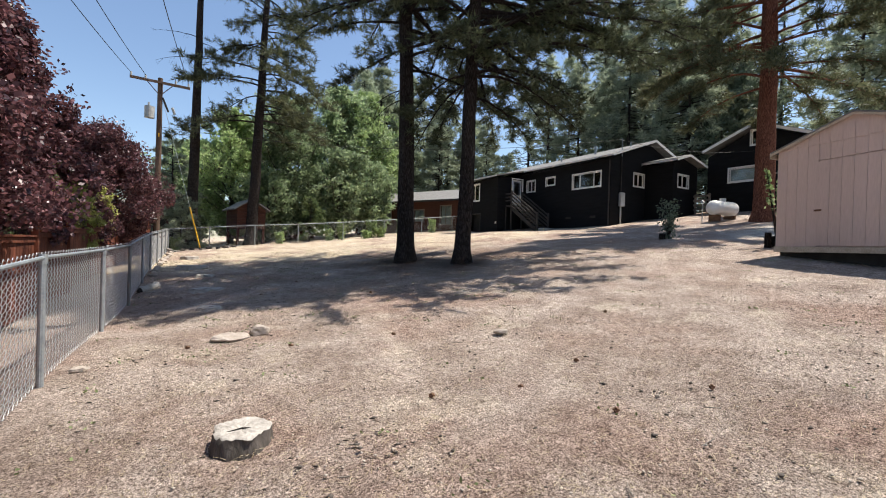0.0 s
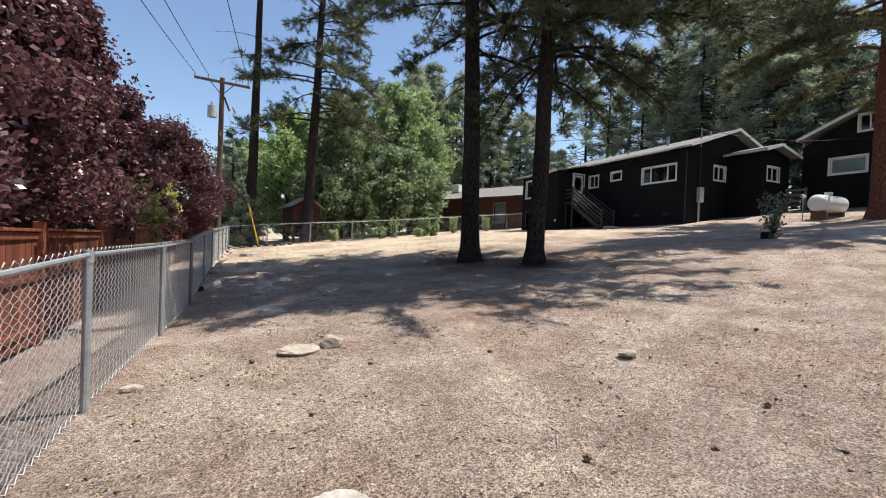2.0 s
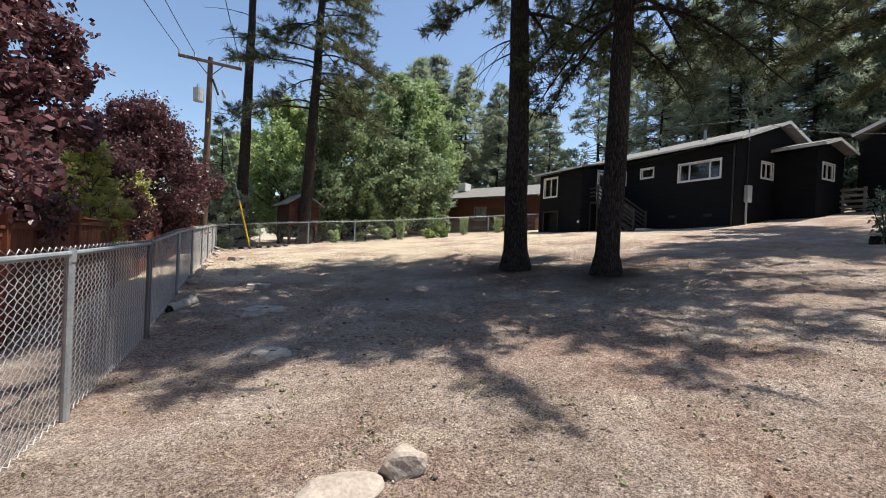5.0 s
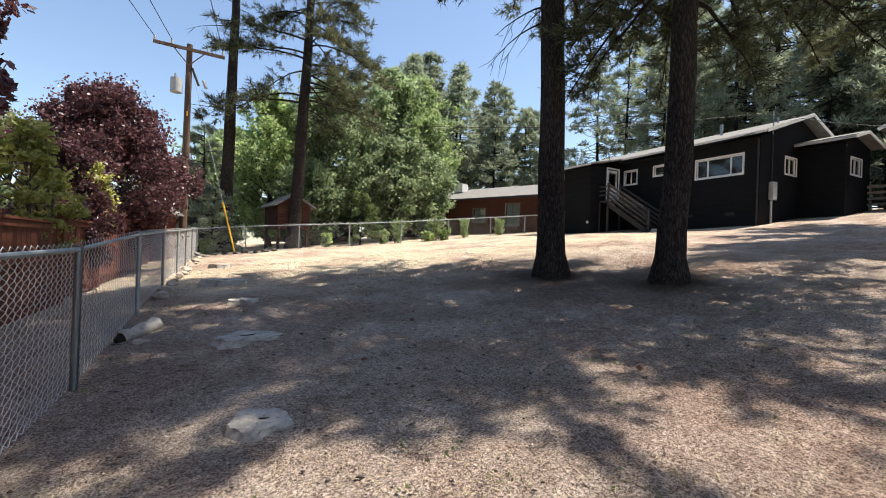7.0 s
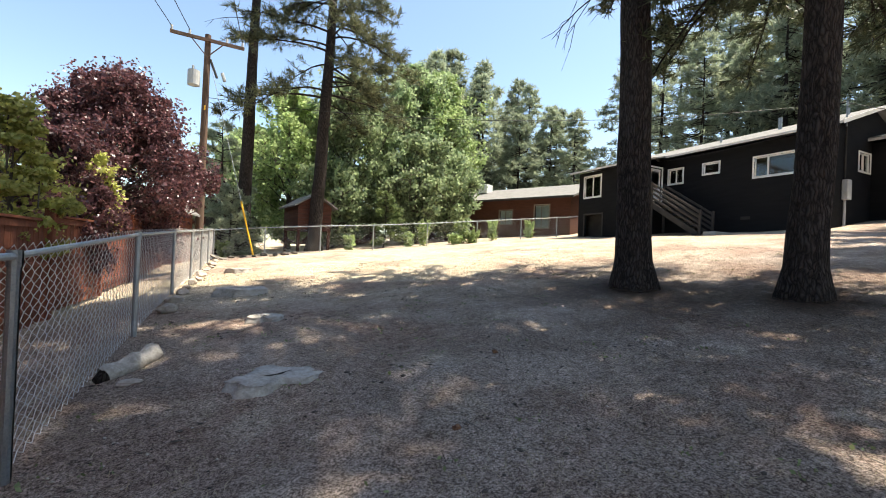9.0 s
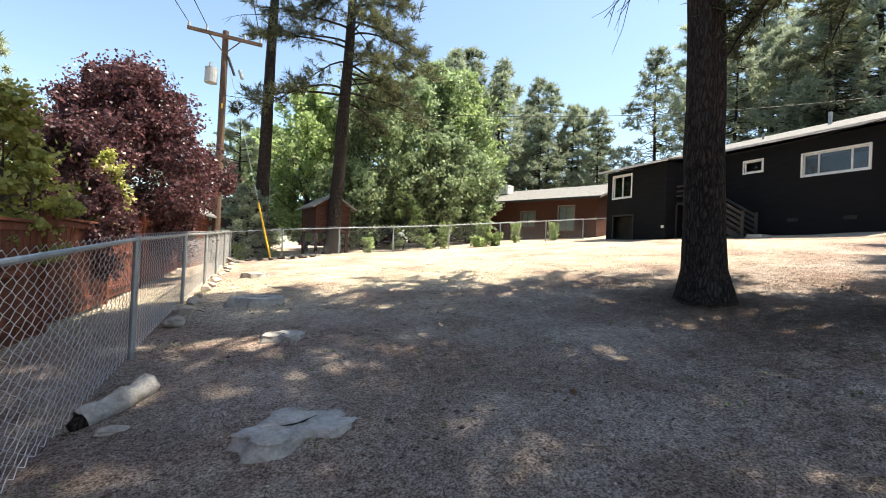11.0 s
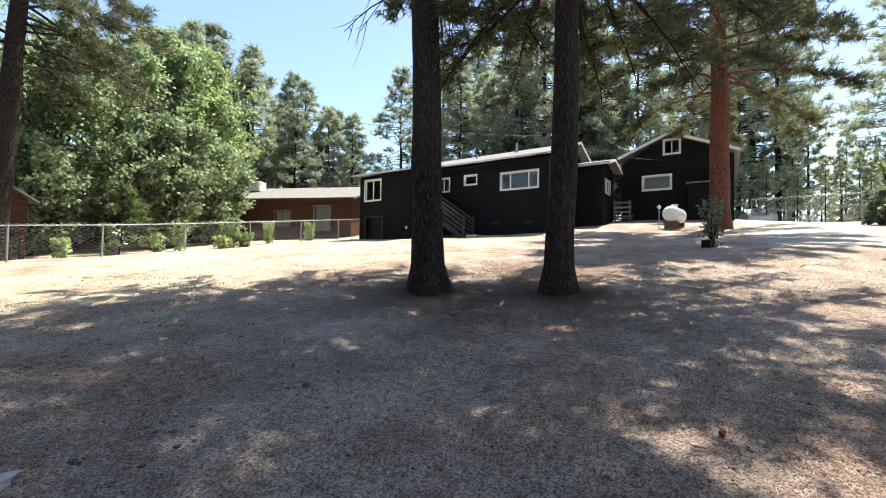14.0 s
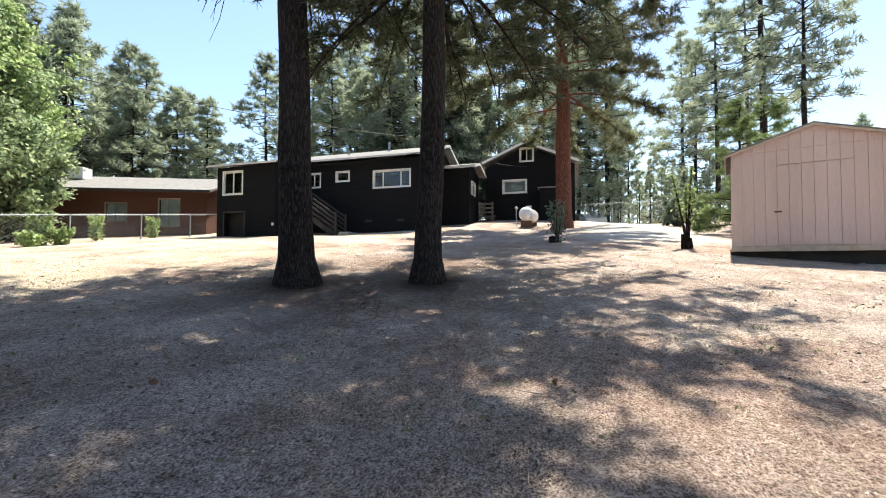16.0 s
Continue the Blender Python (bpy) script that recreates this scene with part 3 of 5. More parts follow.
for k in range(3):
    part("rail", boxed((18.70, 22.24, 4.95 + 0.24 * k), (18.74, SY - 0.22, 5.05 + 0.24 * k)), DARKWOOD, stair)
part("post", boxed((18.72, 22.7, 2.75), (18.8, 22.8, 4.58)), DARKWOOD, stair)
stair.location += Vector((0.2, 0.2, 0.0))
tagged(part("stepping_slab", boxed((18.9, 19.0, 2.8), (20.2, 19.6, 3.02), 0.02), CONCRETE), "pale concrete slab at the foot of the stair", "slab")

# garage
garage = thing("garage", (31, 10, 4.1), "charcoal garage with white trimmed gable and two windows", "garage")
FX, G0, G1, GP = 27.15, 7.95, 13.60, 10.98
cut_wall("wall", garage, (FX, G0, 3.4), UY, (-1, 0, 0), G1 - G0, 7.62 - 3.4, 0.14, [(10.97 - G0, 6.0 - 3.4, 12.38 - G0, 6.75 - 3.4)], SIDING)
window(garage, (FX, 10.97, 6.0), UY, (-1, 0, 0), 1.41, 0.75, (), CURTAIN, trim=0.09)
bm = bmesh.new()
for pts in ([(FX, G0, 7.62), (FX, 10.51, 7.62), (FX, 10.51, 8.82)], [(FX, 11.29, 7.62), (FX, G1, 7.62), (FX, 11.29, 8.82)],
            [(FX, 10.51, 8.80), (FX, 11.29, 8.80), (FX, GP, 9.02)], [(FX, 10.51, 7.62), (FX, 11.29, 7.62), (FX, 11.29, 8.0), (FX, 10.51, 8.0)]):
    prism(bm, pts, (0, 0, 0), (0.14, 0, 0))
part("gable", bm, SIDING, garage)
window(garage, (FX, 10.51, 8.0), UY, (-1, 0, 0), 0.78, 0.80, (0.5,), trim=0.075)
part("wall", boxed((FX + 0.14, G0, 3.4), (36, G0 + 0.14, 7.62)), SIDING, garage)
part("wall", boxed((FX + 0.14, G1 - 0.14, 3.4), (36, G1, 7.62)), SIDING, garage)
part("wall", boxed((36.0, G0 + 0.14, 3.4), (36, G1 - 0.14, 7.62)), SIDING, garage)
part("loft_floor", boxed((FX + 0.14, G0 + 0.14, 7.5), (35.8, G1 - 0.14, 7.6)), DARK, garage)
for sgn, edge in ((-1, 7.68), (1, 13.75)):
    e = Vector((0, edge, 9.20 - abs(edge - GP) * 0.42))
    pts = [(26.75, GP, 9.22), (26.75, edge, e.z), (26.75, edge, e.z - 0.14), (26.75, GP, 9.08)]
    part("roof", prism(bmesh.new(), pts, (0, 0, 0), (9.8, 0, 0)), SHINGLE, garage)
    part("rake_board", beam(bmesh.new(), (26.73, GP, 9.11), (26.73, edge, e.z - 0.11), 0.03, 0.15), WHITE, garage)
lean = thing("storage_lean_to", (26.6, 8.4, 3.9), "charcoal storage box against the garage wall", "storage")
part("body", boxed((26.2, 7.8, 3.6), (26.99, 9.1, 6.05), 0.01), SIDING, lean)
part("lid", boxed((26.1, 7.7, 6.05), (26.99, 9.2, 6.12), 0.01), SHINGLE, lean)
lean.location += Vector((0.15, 0.95, 0))
rail = thing("side_steps", (26.2, 12.9, 3.7), "grey weathered wooden steps with railing beside the porch", "steps")
for y in (12.15, 12.95):
    part("post", boxed((26.0, y, 3.4), (26.1, y + 0.1, 5.2), 0.005), LUMBER, rail)
for k in range(4):
    part("rail", boxed((25.96, 12.1, 4.2 + 0.27 * k), (26.0, 13.1, 4.32 + 0.27 * k), 0.004), LUMBER, rail)
for k in range(3):
    part("tread", boxed((26.1 + 0.2 * k, 12.1, 3.95 + 0.19 * k), (26.35 + 0.2 * k, 13.1, 4.0 + 0.19 * k)), LUMBER, rail)

rail.location += Vector((0.1, 0.75, 0.1))

# brown neighbouring house, turned to the yard
ang = math.degrees(math.atan2(11.6, -5.1))
nb = thing("neighbour_house", (20.2, 29.6, 2.75), "reddish brown single storey house with light grey roof", "house", rz=ang)
NH = [(1.6, 0.9, 2.7, 2.5), (4.6, 1.2, 5.7, 2.2), (8.6, 1.2, 9.7, 2.2)]


def nb_part(name, bm, material, label=""):
    return part(name, bm, material, nb, label, local=True)


us = [0.0, *[v for h in NH for v in (h[0], h[2])], 13.5]
for k, (a, b) in enumerate(zip(us, us[1:])):
    h = NH[k // 2] if k % 2 else (a, 2.98, b, 2.98)
    nb_part("wall", boxed((a, -0.15, -0.6), (b, 0, h[1])), BROWN)
    if k % 2:
        nb_part("lintel", boxed((a, -0.15, h[3]), (b, 0, 2.98)), BROWN)
for a, z0, b, z1 in NH:
    bm = bmesh.new()
    for r in ((a - 0.09, z0 - 0.09, b + 0.09, z0), (a - 0.09, z1, b + 0.09, z1 + 0.09), (a - 0.09, z0, a, z1), (b, z0, b + 0.09, z1), ((a + b) / 2 - 0.03, z0, (a + b) / 2 + 0.03, z1)):
        box(bm, (r[0], 0.004, r[1]), (r[2], 0.03, r[3]))
    fr = nb_part("window_frame", bm, LUMBER)
    pane = part("pane", boxed((a, -0.08, z0), (b, -0.07, z1)), GLASS, nb, local=True)
    part("blind", boxed((a, -0.15, z0), (b, -0.14, z1)), CURTAIN, nb, local=True)
nb_part("wall", boxed((0, -8, -0.6), (0.15, -0.15, 2.98)), BROWN)
nb_part("wall", boxed((13.35, -8, -0.6), (13.5, -0.15, 2.98)), BROWN)
nb_part("wall", boxed((0, -8.15, -0.6), (13.5, -8, 2.98)), BROWN)
nb_part("roof", prism(bmesh.new(), [(-0.5, 0.75, 3.02), (-0.5, -4, 4.55), (-0.5, -8.8, 3.02), (-0.5, -8.8, 2.88), (-0.5, -4, 4.4), (-0.5, 0.75, 2.88)], (0, 0, 0), (14.6, 0, 0)), SHINGLE, "light grey shingled roof")
nb_part("gable", prism(bmesh.new(), [(0.02, 0, 2.97), (0.02, -8, 2.97), (0.02, -4, 4.35)], (0, 0, 0), (0.12, 0, 0)), BROWN)
nb_part("fascia", beam(bmesh.new(), (-0.5, 0.77, 2.94), (14.1, 0.77, 2.94), 0.03, 0.16), DARKWOOD)
nb_part("swamp_cooler", boxed((8.6, -3.2, 4.1), (9.5, -2.3, 4.85), 0.02), WHITE, "white rooftop cooler box")

# pink shed
SR = 17
SW, SD, S0, S1, SP = 3.1, 2.7, 0.24, 2.55, 3.05
shed = thing("garden_shed", (11.85 - SW * math.sin(radians(SR)), 4.33 - SW * math.cos(radians(SR)), 1.60), "pink beige plywood garden shed with low gable roof on skids", "shed", rz=90 - SR)


def shed_part(name, bm, material, label=""):
    return part(name, bm, material, shed, label, local=True)


STEP = SW / 14
D0, D1, DZ = 4 * STEP, 10 * STEP, S0 + 1.93
for k in range(14):
    a, b = k * STEP + 0.0025, (k + 1) * STEP - 0.0025
    top = S1
    if a >= D0 - 0.01 and b <= D1 + 0.06:
        shed_part("board", boxed((a, -0.03, DZ + 0.01), (b, 0, top)), PINK)
        shed_part("door_board", boxed((a, -0.027, S0 + 0.06), (b, 0.006, DZ - 0.012)), PINK)
    else:
        shed_part("board", boxed((a, -0.03, S0), (b, 0, top)), PINK)
    za, zb = [S1 + 0.02 + (SP - S1) * (1 - abs(v - SW / 2) / (SW / 2)) - 0.02 for v in (a, b)]
    pts = [(a, 0.014, S1 - 0.02), (b, 0.014, S1 - 0.02), (b, 0.014, zb), (a, 0.014, za)]
    shed_part("gable_board", prism(bmesh.new(), pts, (0, 0, 0), (0, -0.04, 0)), PINK)
shed_part("backing", boxed((0.01, -0.05, S0), (SW - 0.01, -0.032, S1)), PINK)
shed_part("door_latch", boxed((D1 - 0.08, 0.0, S0 + 0.82), (D1 + 0.06, 0.022, S0 + 0.86)), RUST)
for x0, x1 in ((0, 0.03), (SW - 0.03, SW)):
    shed_part("side_wall", boxed((x0, -SD, S0), (x1, -0.032, S1)), PINK)
shed_part("back_wall", boxed((0.03, -SD, S0), (SW - 0.03, -SD + 0.03, S1)), PINK)
shed_part("back_gable", prism(bmesh.new(), [(0, -SD, S1), (SW, -SD, S1), (SW / 2, -SD, SP - 0.02)], (0, 0, 0), (0, 0.03, 0)), PINK)
shed_part("sill_board", boxed((-0.02, -0.02, S0 - 0.09), (SW + 0.02, 0.03, S0 + 0.04), 0.006), PINK_TRIM)
slope = (SP - S1) / (SW / 2)
for s in (0, 1):
    e = -0.12 if s == 0 else SW + 0.12
    ez = S1 - slope * 0.12
    pts = [(e, 0.10, ez + 0.03), (SW / 2, 0.10, SP + 0.03), (SW / 2, 0.10, SP), (e, 0.10, ez)]
    shed_part("roof", prism(bmesh.new(), pts, (0, 0, 0), (0, -SD - 0.2, 0)), SHINGLE)
    shed_part("rake_trim", beam(bmesh.new(), (e, 0.085, ez - 0.03), (SW / 2, 0.085, SP - 0.03), 0.02, 0.05), PINK_TRIM)
    shed_part("eave_board", beam(bmesh.new(), (e, 0.1, ez - 0.05), (e, -SD - 0.1, ez - 0.05), 0.02, 0.14), PINK_TRIM)
for y in (-0.25, -1.3, -2.35):
    shed_part("skid", boxed((-0.03, y - 0.05, -0.35), (SW + 0.03, y + 0.05, S0 - 0.09)), DARKWOOD)
shed_part("floor_deck", boxed((0.03, -SD + 0.03, S0 - 0.08), (SW - 0.03, -0.06, S0 - 0.02)), DARKWOOD)


# ---- fences ----
def chain_link(name, points, height, label, pitch=0.062, wire=0.0029, posts=True):
    """A chain-link fence along ground points: posts, top rail, woven wire with a twisted edge."""
    base = points[0]
    f = thing(name, (base[0], base[1], float(gz(base[0], base[1]))), label, "fence")
    tops = [Vector((x, y, float(gz(x, y)) + height)) for x, y in points]
    for (x, y), t in zip(points, tops):
        p = rod("post", (x, y, t.z - height - 0.3), (x, y, t.z - 0.02), 0.03, ZINC, f, sides=10)
        rod("cap", (x, y, t.z - 0.06), (x, y, t.z + 0.035), 0.036, ZINC, p, sides=10)
    for a, b in zip(tops, tops[1:]):
        rod("top_rail", a, b, 0.021, ZINC, f)
        d = b - a
        flat = Vector((d.x, d.y, 0))
        n = Vector((-flat.y, flat.x, 0)).normalized()
        cnt = max(2, int(flat.length / pitch))
        rows = max(4, int(height / (pitch * 0.62)))
        pieces = []
        k = np.arange(rows + 2)
        for c in range(cnt):
            sgn = 1 if c % 2 else -1
            u = (c + 0.5 + 0.54 * np.where(k % 2, 0.5, -0.5) * 2 * sgn * 0.5 * 1.0 * 2) / cnt
            u = np.clip(u, 0, 1)
            zz = np.minimum(k / rows, 1.05)
            pts = np.array(a)[None] + np.array(d)[None] * u[:, None]
            g = gz(pts[:, 0], pts[:, 1])
            pts[:, 2] = g + 0.02 + (pts[:, 2] - g - 0.0) * zz
            pts += np.array(n)[None] * (0.03 + 0.004 * np.where(k % 2, 1, -1)[:, None])
            pieces.append(tube(pts, wire, 3))
        solid("wire_mesh", *joined(pieces), WIRE, f)
    return f


fx = lambda y: float(np.interp(y, (-1.0, 5.27, 7.92, 10.6, 13.7, 17.1, 28.2), (-1.5, -1.41, -1.30, -1.22, -1.22, -1.25, -1.07)))
left_ys = [-0.7, 2.3, 5.27, 7.92, 10.6, 13.75, 17.2, 20.2, 22.8, 25.4, 28.2]
chain_link("chain_link_fence", [(fx(y), y) for y in left_ys[:5]], 1.24, "galvanised chain-link fence on round steel posts", 0.050, 0.0033)
chain_link("chain_link_fence", [(fx(y), y) for y in left_ys[4:]], 1.24, "galvanised chain-link fence on round steel posts", 0.06, 0.0032)
chain_link("chain_link_fence", [(fx(28.0), 28.0), (0.95, 28.0), (3.4, 28.15), (6.0, 28.2), (9.0, 28.25), (12.1, 28.3), (15.2, 28.35), (18.0, 28.4), (18.66, 27.15)], 1.24, "chain-link fence along the back of the yard", 0.11, 0.0032)
chain_link("chain_link_fence", [(33.5, 7.0), (32.2, 5.4), (31.4, 4.2)], 1.5, "chain-link fence beside the driveway gate", 0.14, 0.004)
chain_link("chain_link_gate", [(31.3, 4.1), (30.2, 2.5)], 1.5, "closed chain-link driveway gate", 0.14, 0.004)
chain_link("chain_link_fence", [(30.1, 2.4), (26.5, 1.7), (23.5, 1.4), (21.0, 1.0)], 1.3, "chain-link fence behind the shed", 0.14, 0.004)

# cedar fence of the neighbour
cedar_line = lambda y: -2.85 + 0.012 * y


def cedar_panel(y0, y1, h, seed):
    f = thing("cedar_fence_panel", (cedar_line(y0), y0, float(gz(cedar_line(y0), y0))), "red-brown stained cedar fence panel with top rail", "fence", "cedar fence along the neighbouring garden")
    z0 = float(gz(-2.6, (y0 + y1) / 2))
    n = int((y1 - y0 - 0.1) / 0.148)
    w = (y1 - y0 - 0.1) / n
    rnd = random.Random(seed)
    for k in range(n):
        y = y0 + 0.1 + k * w
        x = cedar_line(y)
        part("board", boxed((x, y + 0.003, z0 + 0.04 + rnd.uniform(0, 0.02)), (x + 0.018, y + w - 0.003, z0 + h - 0.06)), REDWOOD, f)
    xm = cedar_line((y0 + y1) / 2)
    part("post", boxed((xm - 0.05, y0, z0 - 0.3), (xm + 0.06, y0 + 0.1, z0 + h + 0.06), 0.006), REDWOOD, f)
    part("cap_rail", boxed((xm - 0.05, y0 + 0.1, z0 + h - 0.058), (xm + 0.075, y1, z0 + h - 0.02), 0.004), REDWOOD, f)
    part("rail", boxed((xm + 0.022, y0 + 0.1, z0 + h - 0.16), (xm + 0.05, y1, z0 + h - 0.07), 0.004), REDWOOD, f)
    part("rail", boxed((xm + 0.022, y0 + 0.1, z0 + 0.85), (xm + 0.055, y1, z0 + 0.92), 0.004), REDWOOD, f)
    part("rail", boxed((xm + 0.022, y0 + 0.1, z0 + 0.2), (xm + 0.055, y1, z0 + 0.28), 0.004), REDWOOD, f)


for k in range(12):
    y0 = -3.9 + 2.44 * k
    cedar_panel(y0, y0 + 2.44, 1.55 if y0 < 17 else 1.62, k)


# ---- trees ----
def unit(r, n):
    v = r.normal(size=(n, 3))
    return v / np.linalg.norm(v, axis=1, keepdims=True)


def tufts(r, centres, dirs, count, length, width):
    """Bursts of needles: thin triangles that fan out round each shoot."""
    n = len(centres)
    c = np.repeat(centres, count, 0)
    d = np.repeat(dirs, count, 0) * 0.75 + unit(r, n * count) * 0.85
    d /= np.linalg.norm(d, axis=1, keepdims=True)
    L = length * r.uniform(0.6, 1.15, (n * count, 1))
    side = np.cross(d, unit(r, n * count))
    side /= np.linalg.norm(side, axis=1, keepdims=True) + 1e-9
    back = c - np.repeat(dirs, count, 0) * r.uniform(0, length * 0.8, (n * count, 1))
    v = np.stack([back - side * width, back + side * width, back + d * L], 1).reshape(-1, 3)
    return v, np.arange(len(v)).reshape(-1, 3)


def leaves(r, centres, size, stretch=1.5):
    """Single leaves as kites, folded at random."""
    n = len(centres)
    a = unit(r, n)
    b = np.cross(a, unit(r, n))
    b /= np.linalg.norm(b, axis=1, keepdims=True) + 1e-9
    s = size * r.uniform(0.6, 1.3, (n, 1))
    v = np.stack([centres - a * s * stretch / 2, centres + b * s / 2, centres + a * s * stretch / 2, centres - b * s / 2], 1).reshape(-1, 3)
    return v, np.arange(len(v)).reshape(-1, 4)


def limb_line(start, azim, length, rise, droop, n=8, r=None):
    t = np.linspace(0, 1, n)
    d = np.array([math.cos(azim), math.sin(azim), 0])
    p = np.array(start)[None] + d[None] * (t * length)[:, None]
    p[:, 2] += rise * length * t - droop * length * t * t
    if r is not None:
        p[1:] += np.cumsum(r.normal(0, 0.035 * length / n * 2, (n - 1, 3)), 0)
    return p


def trunk_line(base, height, lean, n=14, r=None, sway=0.0):
    t = np.linspace(0, 1, n)
    p = np.stack([base[0] + lean[0] * t * height, base[1] + lean[1] * t * height, base[2] + t * height], 1)
    if r is not None and sway:
        p[1:, :2] += np.cumsum(r.normal(0, sway, (n - 1, 2)), 0)
    return p


def rough_trunk(r, line, radii, sides, rough):
    v, f = tube(line, radii, sides)
    c = np.repeat(line, sides, 0)
    out = v - c
    ripple = np.tile(r.normal(0, rough, sides), len(line)) + r.normal(0, rough * 0.6, len(v))
    return c + out * (1 + ripple[:, None]), f


def pine(name, x, y, height, radius, crown, reach, seed, label, bark=BARK, needle=NEEDLE, lean=(0, 0), limbs=40, shoots=26, count=16, size=0.2, width=0.007,
         extra=(), dead=(), sides=12, droop=0.35, sub=0.9, sunward=0.0, flare=0.55):
    """A pine: tapered trunk with a flared foot, limbs, shoots with needle tufts. extra and dead: limbs of (height, azimuth, length, rise, droop)."""
    r = np.random.default_rng(seed)
    z = float(gz(x, y)) - 0.15
    tree = thing(name, (x, y, z), label, "tree")
    line = trunk_line((x, y, z), height, lean, 40, r, 0.012)
    t = np.linspace(0, 1, 40)
    rad = radius * ((1 - t) ** 0.75 * 0.97 + 0.03) * (1 + flare * np.exp(-t * height / 0.28))
    solid("trunk", *rough_trunk(r, line, rad, sides, 0.035), bark, tree, smooth=True)
    wood, tips, dirs = [], [], []
    spec = []
    for k in range(limbs):
        u = (k + r.uniform(0, 1)) / limbs
        h = crown + (height - crown) * u
        L = reach * (1 - u) ** 0.5 * r.uniform(0.6, 1.1) + 0.3
        spec.append((h, r.normal(0, 0.7) if r.uniform() < sunward else r.uniform(0, 2 * math.pi), L, 0.25 * u + r.uniform(-0.05, 0.2), droop * r.uniform(0.4, 1.2) * (1 - 0.6 * u)))
    for s, (h, az, L, rise, dr) in enumerate([*spec, *extra]):
        at = np.array([np.interp(h, t * height, line[:, a]) for a in range(3)])
        p = limb_line(at, az, L, rise, dr, 9, r)
        wood.append(tube(p, np.linspace(0.018 + 0.011 * L, 0.008, 9), 5))
        m = max(4, int(shoots * (L / max(reach, 0.1)) ** 0.8))
        for _ in range(m):
            q = r.uniform(0.25, 1.0) ** 0.8
            c = np.array([np.interp(q, np.linspace(0, 1, 9), p[:, a]) for a in range(3)])
            azs = az + r.normal(0, 0.95)
            ls = sub * r.uniform(0.25, 1.0) * (1.15 - 0.5 * q) * min(1.0, 0.35 + L / 4)
            d = np.array([math.cos(azs), math.sin(azs), r.uniform(-0.35, 0.55)])
            e = c + d * ls
            e[2] -= 0.12 * ls
            wood.append(tube(np.array([c, (c + e) / 2 + r.normal(0, 0.04, 3), e]), np.array([0.011, 0.008, 0.005]), 3))
            for g in (0.62, 0.82, 1.0):
                tips.append(c + (e - c) * g + r.normal(0, 0.07, 3))
                dirs.append(d / np.linalg.norm(d))
    for h, az, L, rise, dr in dead:
        at = np.array([np.interp(h, t * height, line[:, a]) for a in range(3)])
        p = limb_line(at, az, L, rise, dr, 7, r)
        wood.append(tube(p, np.linspace(0.028, 0.005, 7), 4))
        for _ in range(7):
            q = r.uniform(0.2, 1)
            c = np.array([np.interp(q, np.linspace(0, 1, 7), p[:, a]) for a in range(3)])
            e = c + np.array([math.cos(az) * 0.2, math.sin(az) * 0.2, -0.35]) * r.uniform(0.3, 1.6) + r.normal(0, 0.12, 3)
            wood.append(tube(np.array([c, (c + e) / 2 + r.normal(0, 0.04, 3), e]), np.array([0.008, 0.006, 0.003]), 3))
    v, f = joined([(a, b) for a, b in wood])
    tagged(solid("branchwork", v, f, bark, tree, smooth=True), kind="stuff")
    if tips:
        solid("crown", *tufts(r, np.array(tips), np.array(dirs), count, size, width), needle, tree)
    return tree


def broadleaf(name, x, y, height, radius, trunk, seed, label, leaf, n_leaves, size, low=0.12, lobes=26, bark=BARK_GREY, squash=1.0, narrow=0.0, category="tree"):
    """A leafy tree: forked trunk, branches to uneven lobes, single leaves."""
    r = np.random.default_rng(seed)
    z = float(gz(x, y)) - 0.1
    tree = thing(name, (x, y, z), label, category)
    line = trunk_line((x, y, z), height * 0.8, (0, 0), 10, r, 0.05 * radius / 3)
    wood = [tube(line, np.linspace(trunk, trunk * 0.15, 10), 8)]
    pts = []
    per = n_leaves // lobes
    for k in range(lobes):
        u = low + (1 - low) * (k + r.uniform(0.2, 0.8)) / lobes
        env = radius * (math.sin(math.pi * min(1, 0.18 + 0.80 * ((u - low) / (1 - low)) ** (0.8 - 0.25 * narrow))) ** 0.8) * (1 - narrow * u * 0.5)
        az = k * 2.399 + r.uniform(-0.5, 0.5)
        q = r.uniform(0.35, 0.95)
        c = np.array([x + math.cos(az) * env * q, y + math.sin(az) * env * q, z + height * u])
        s = r.uniform(0.24, 0.42) * radius * (1.0 - 0.4 * u) * (34 / max(34, lobes)) ** 0.45
        root = np.array([np.interp(max(0.1, u - 0.2) / 0.8, np.linspace(0, 1, 10), line[:, a]) for a in range(3)])
        wood.append(tube(np.array([root, (root + c) / 2 + r.normal(0, 0.1, 3), c]), np.array([trunk * 0.32, trunk * 0.18, 0.01]), 5))
        m = int(per * 0.85)
        shell = unit(r, m) * (r.uniform(0.15, 1.0, (m, 1)) ** 0.45) * s * np.array([1, 1, 0.8 * squash])
        shell *= 1 + 0.25 * np.sin(shell[:, :1] * 7 + k) * np.cos(shell[:, 1:2] * 6)
        pts.append(c + shell)
        spikes = max(1, per // 60)
        for _ in range(spikes):
            d = unit(r, 1)[0]
            d[2] = abs(d[2]) * 0.9 + 0.1
            tt = r.uniform(0.7, 1.55, (9, 1))
            pts.append(c + d[None] * s * tt + r.normal(0, size * 0.8, (9, 3)))
    solid("trunk", *joined(wood), bark, tree, smooth=True)
    solid("crown", *leaves(r, np.concatenate(pts), size), leaf, tree)
    return tree


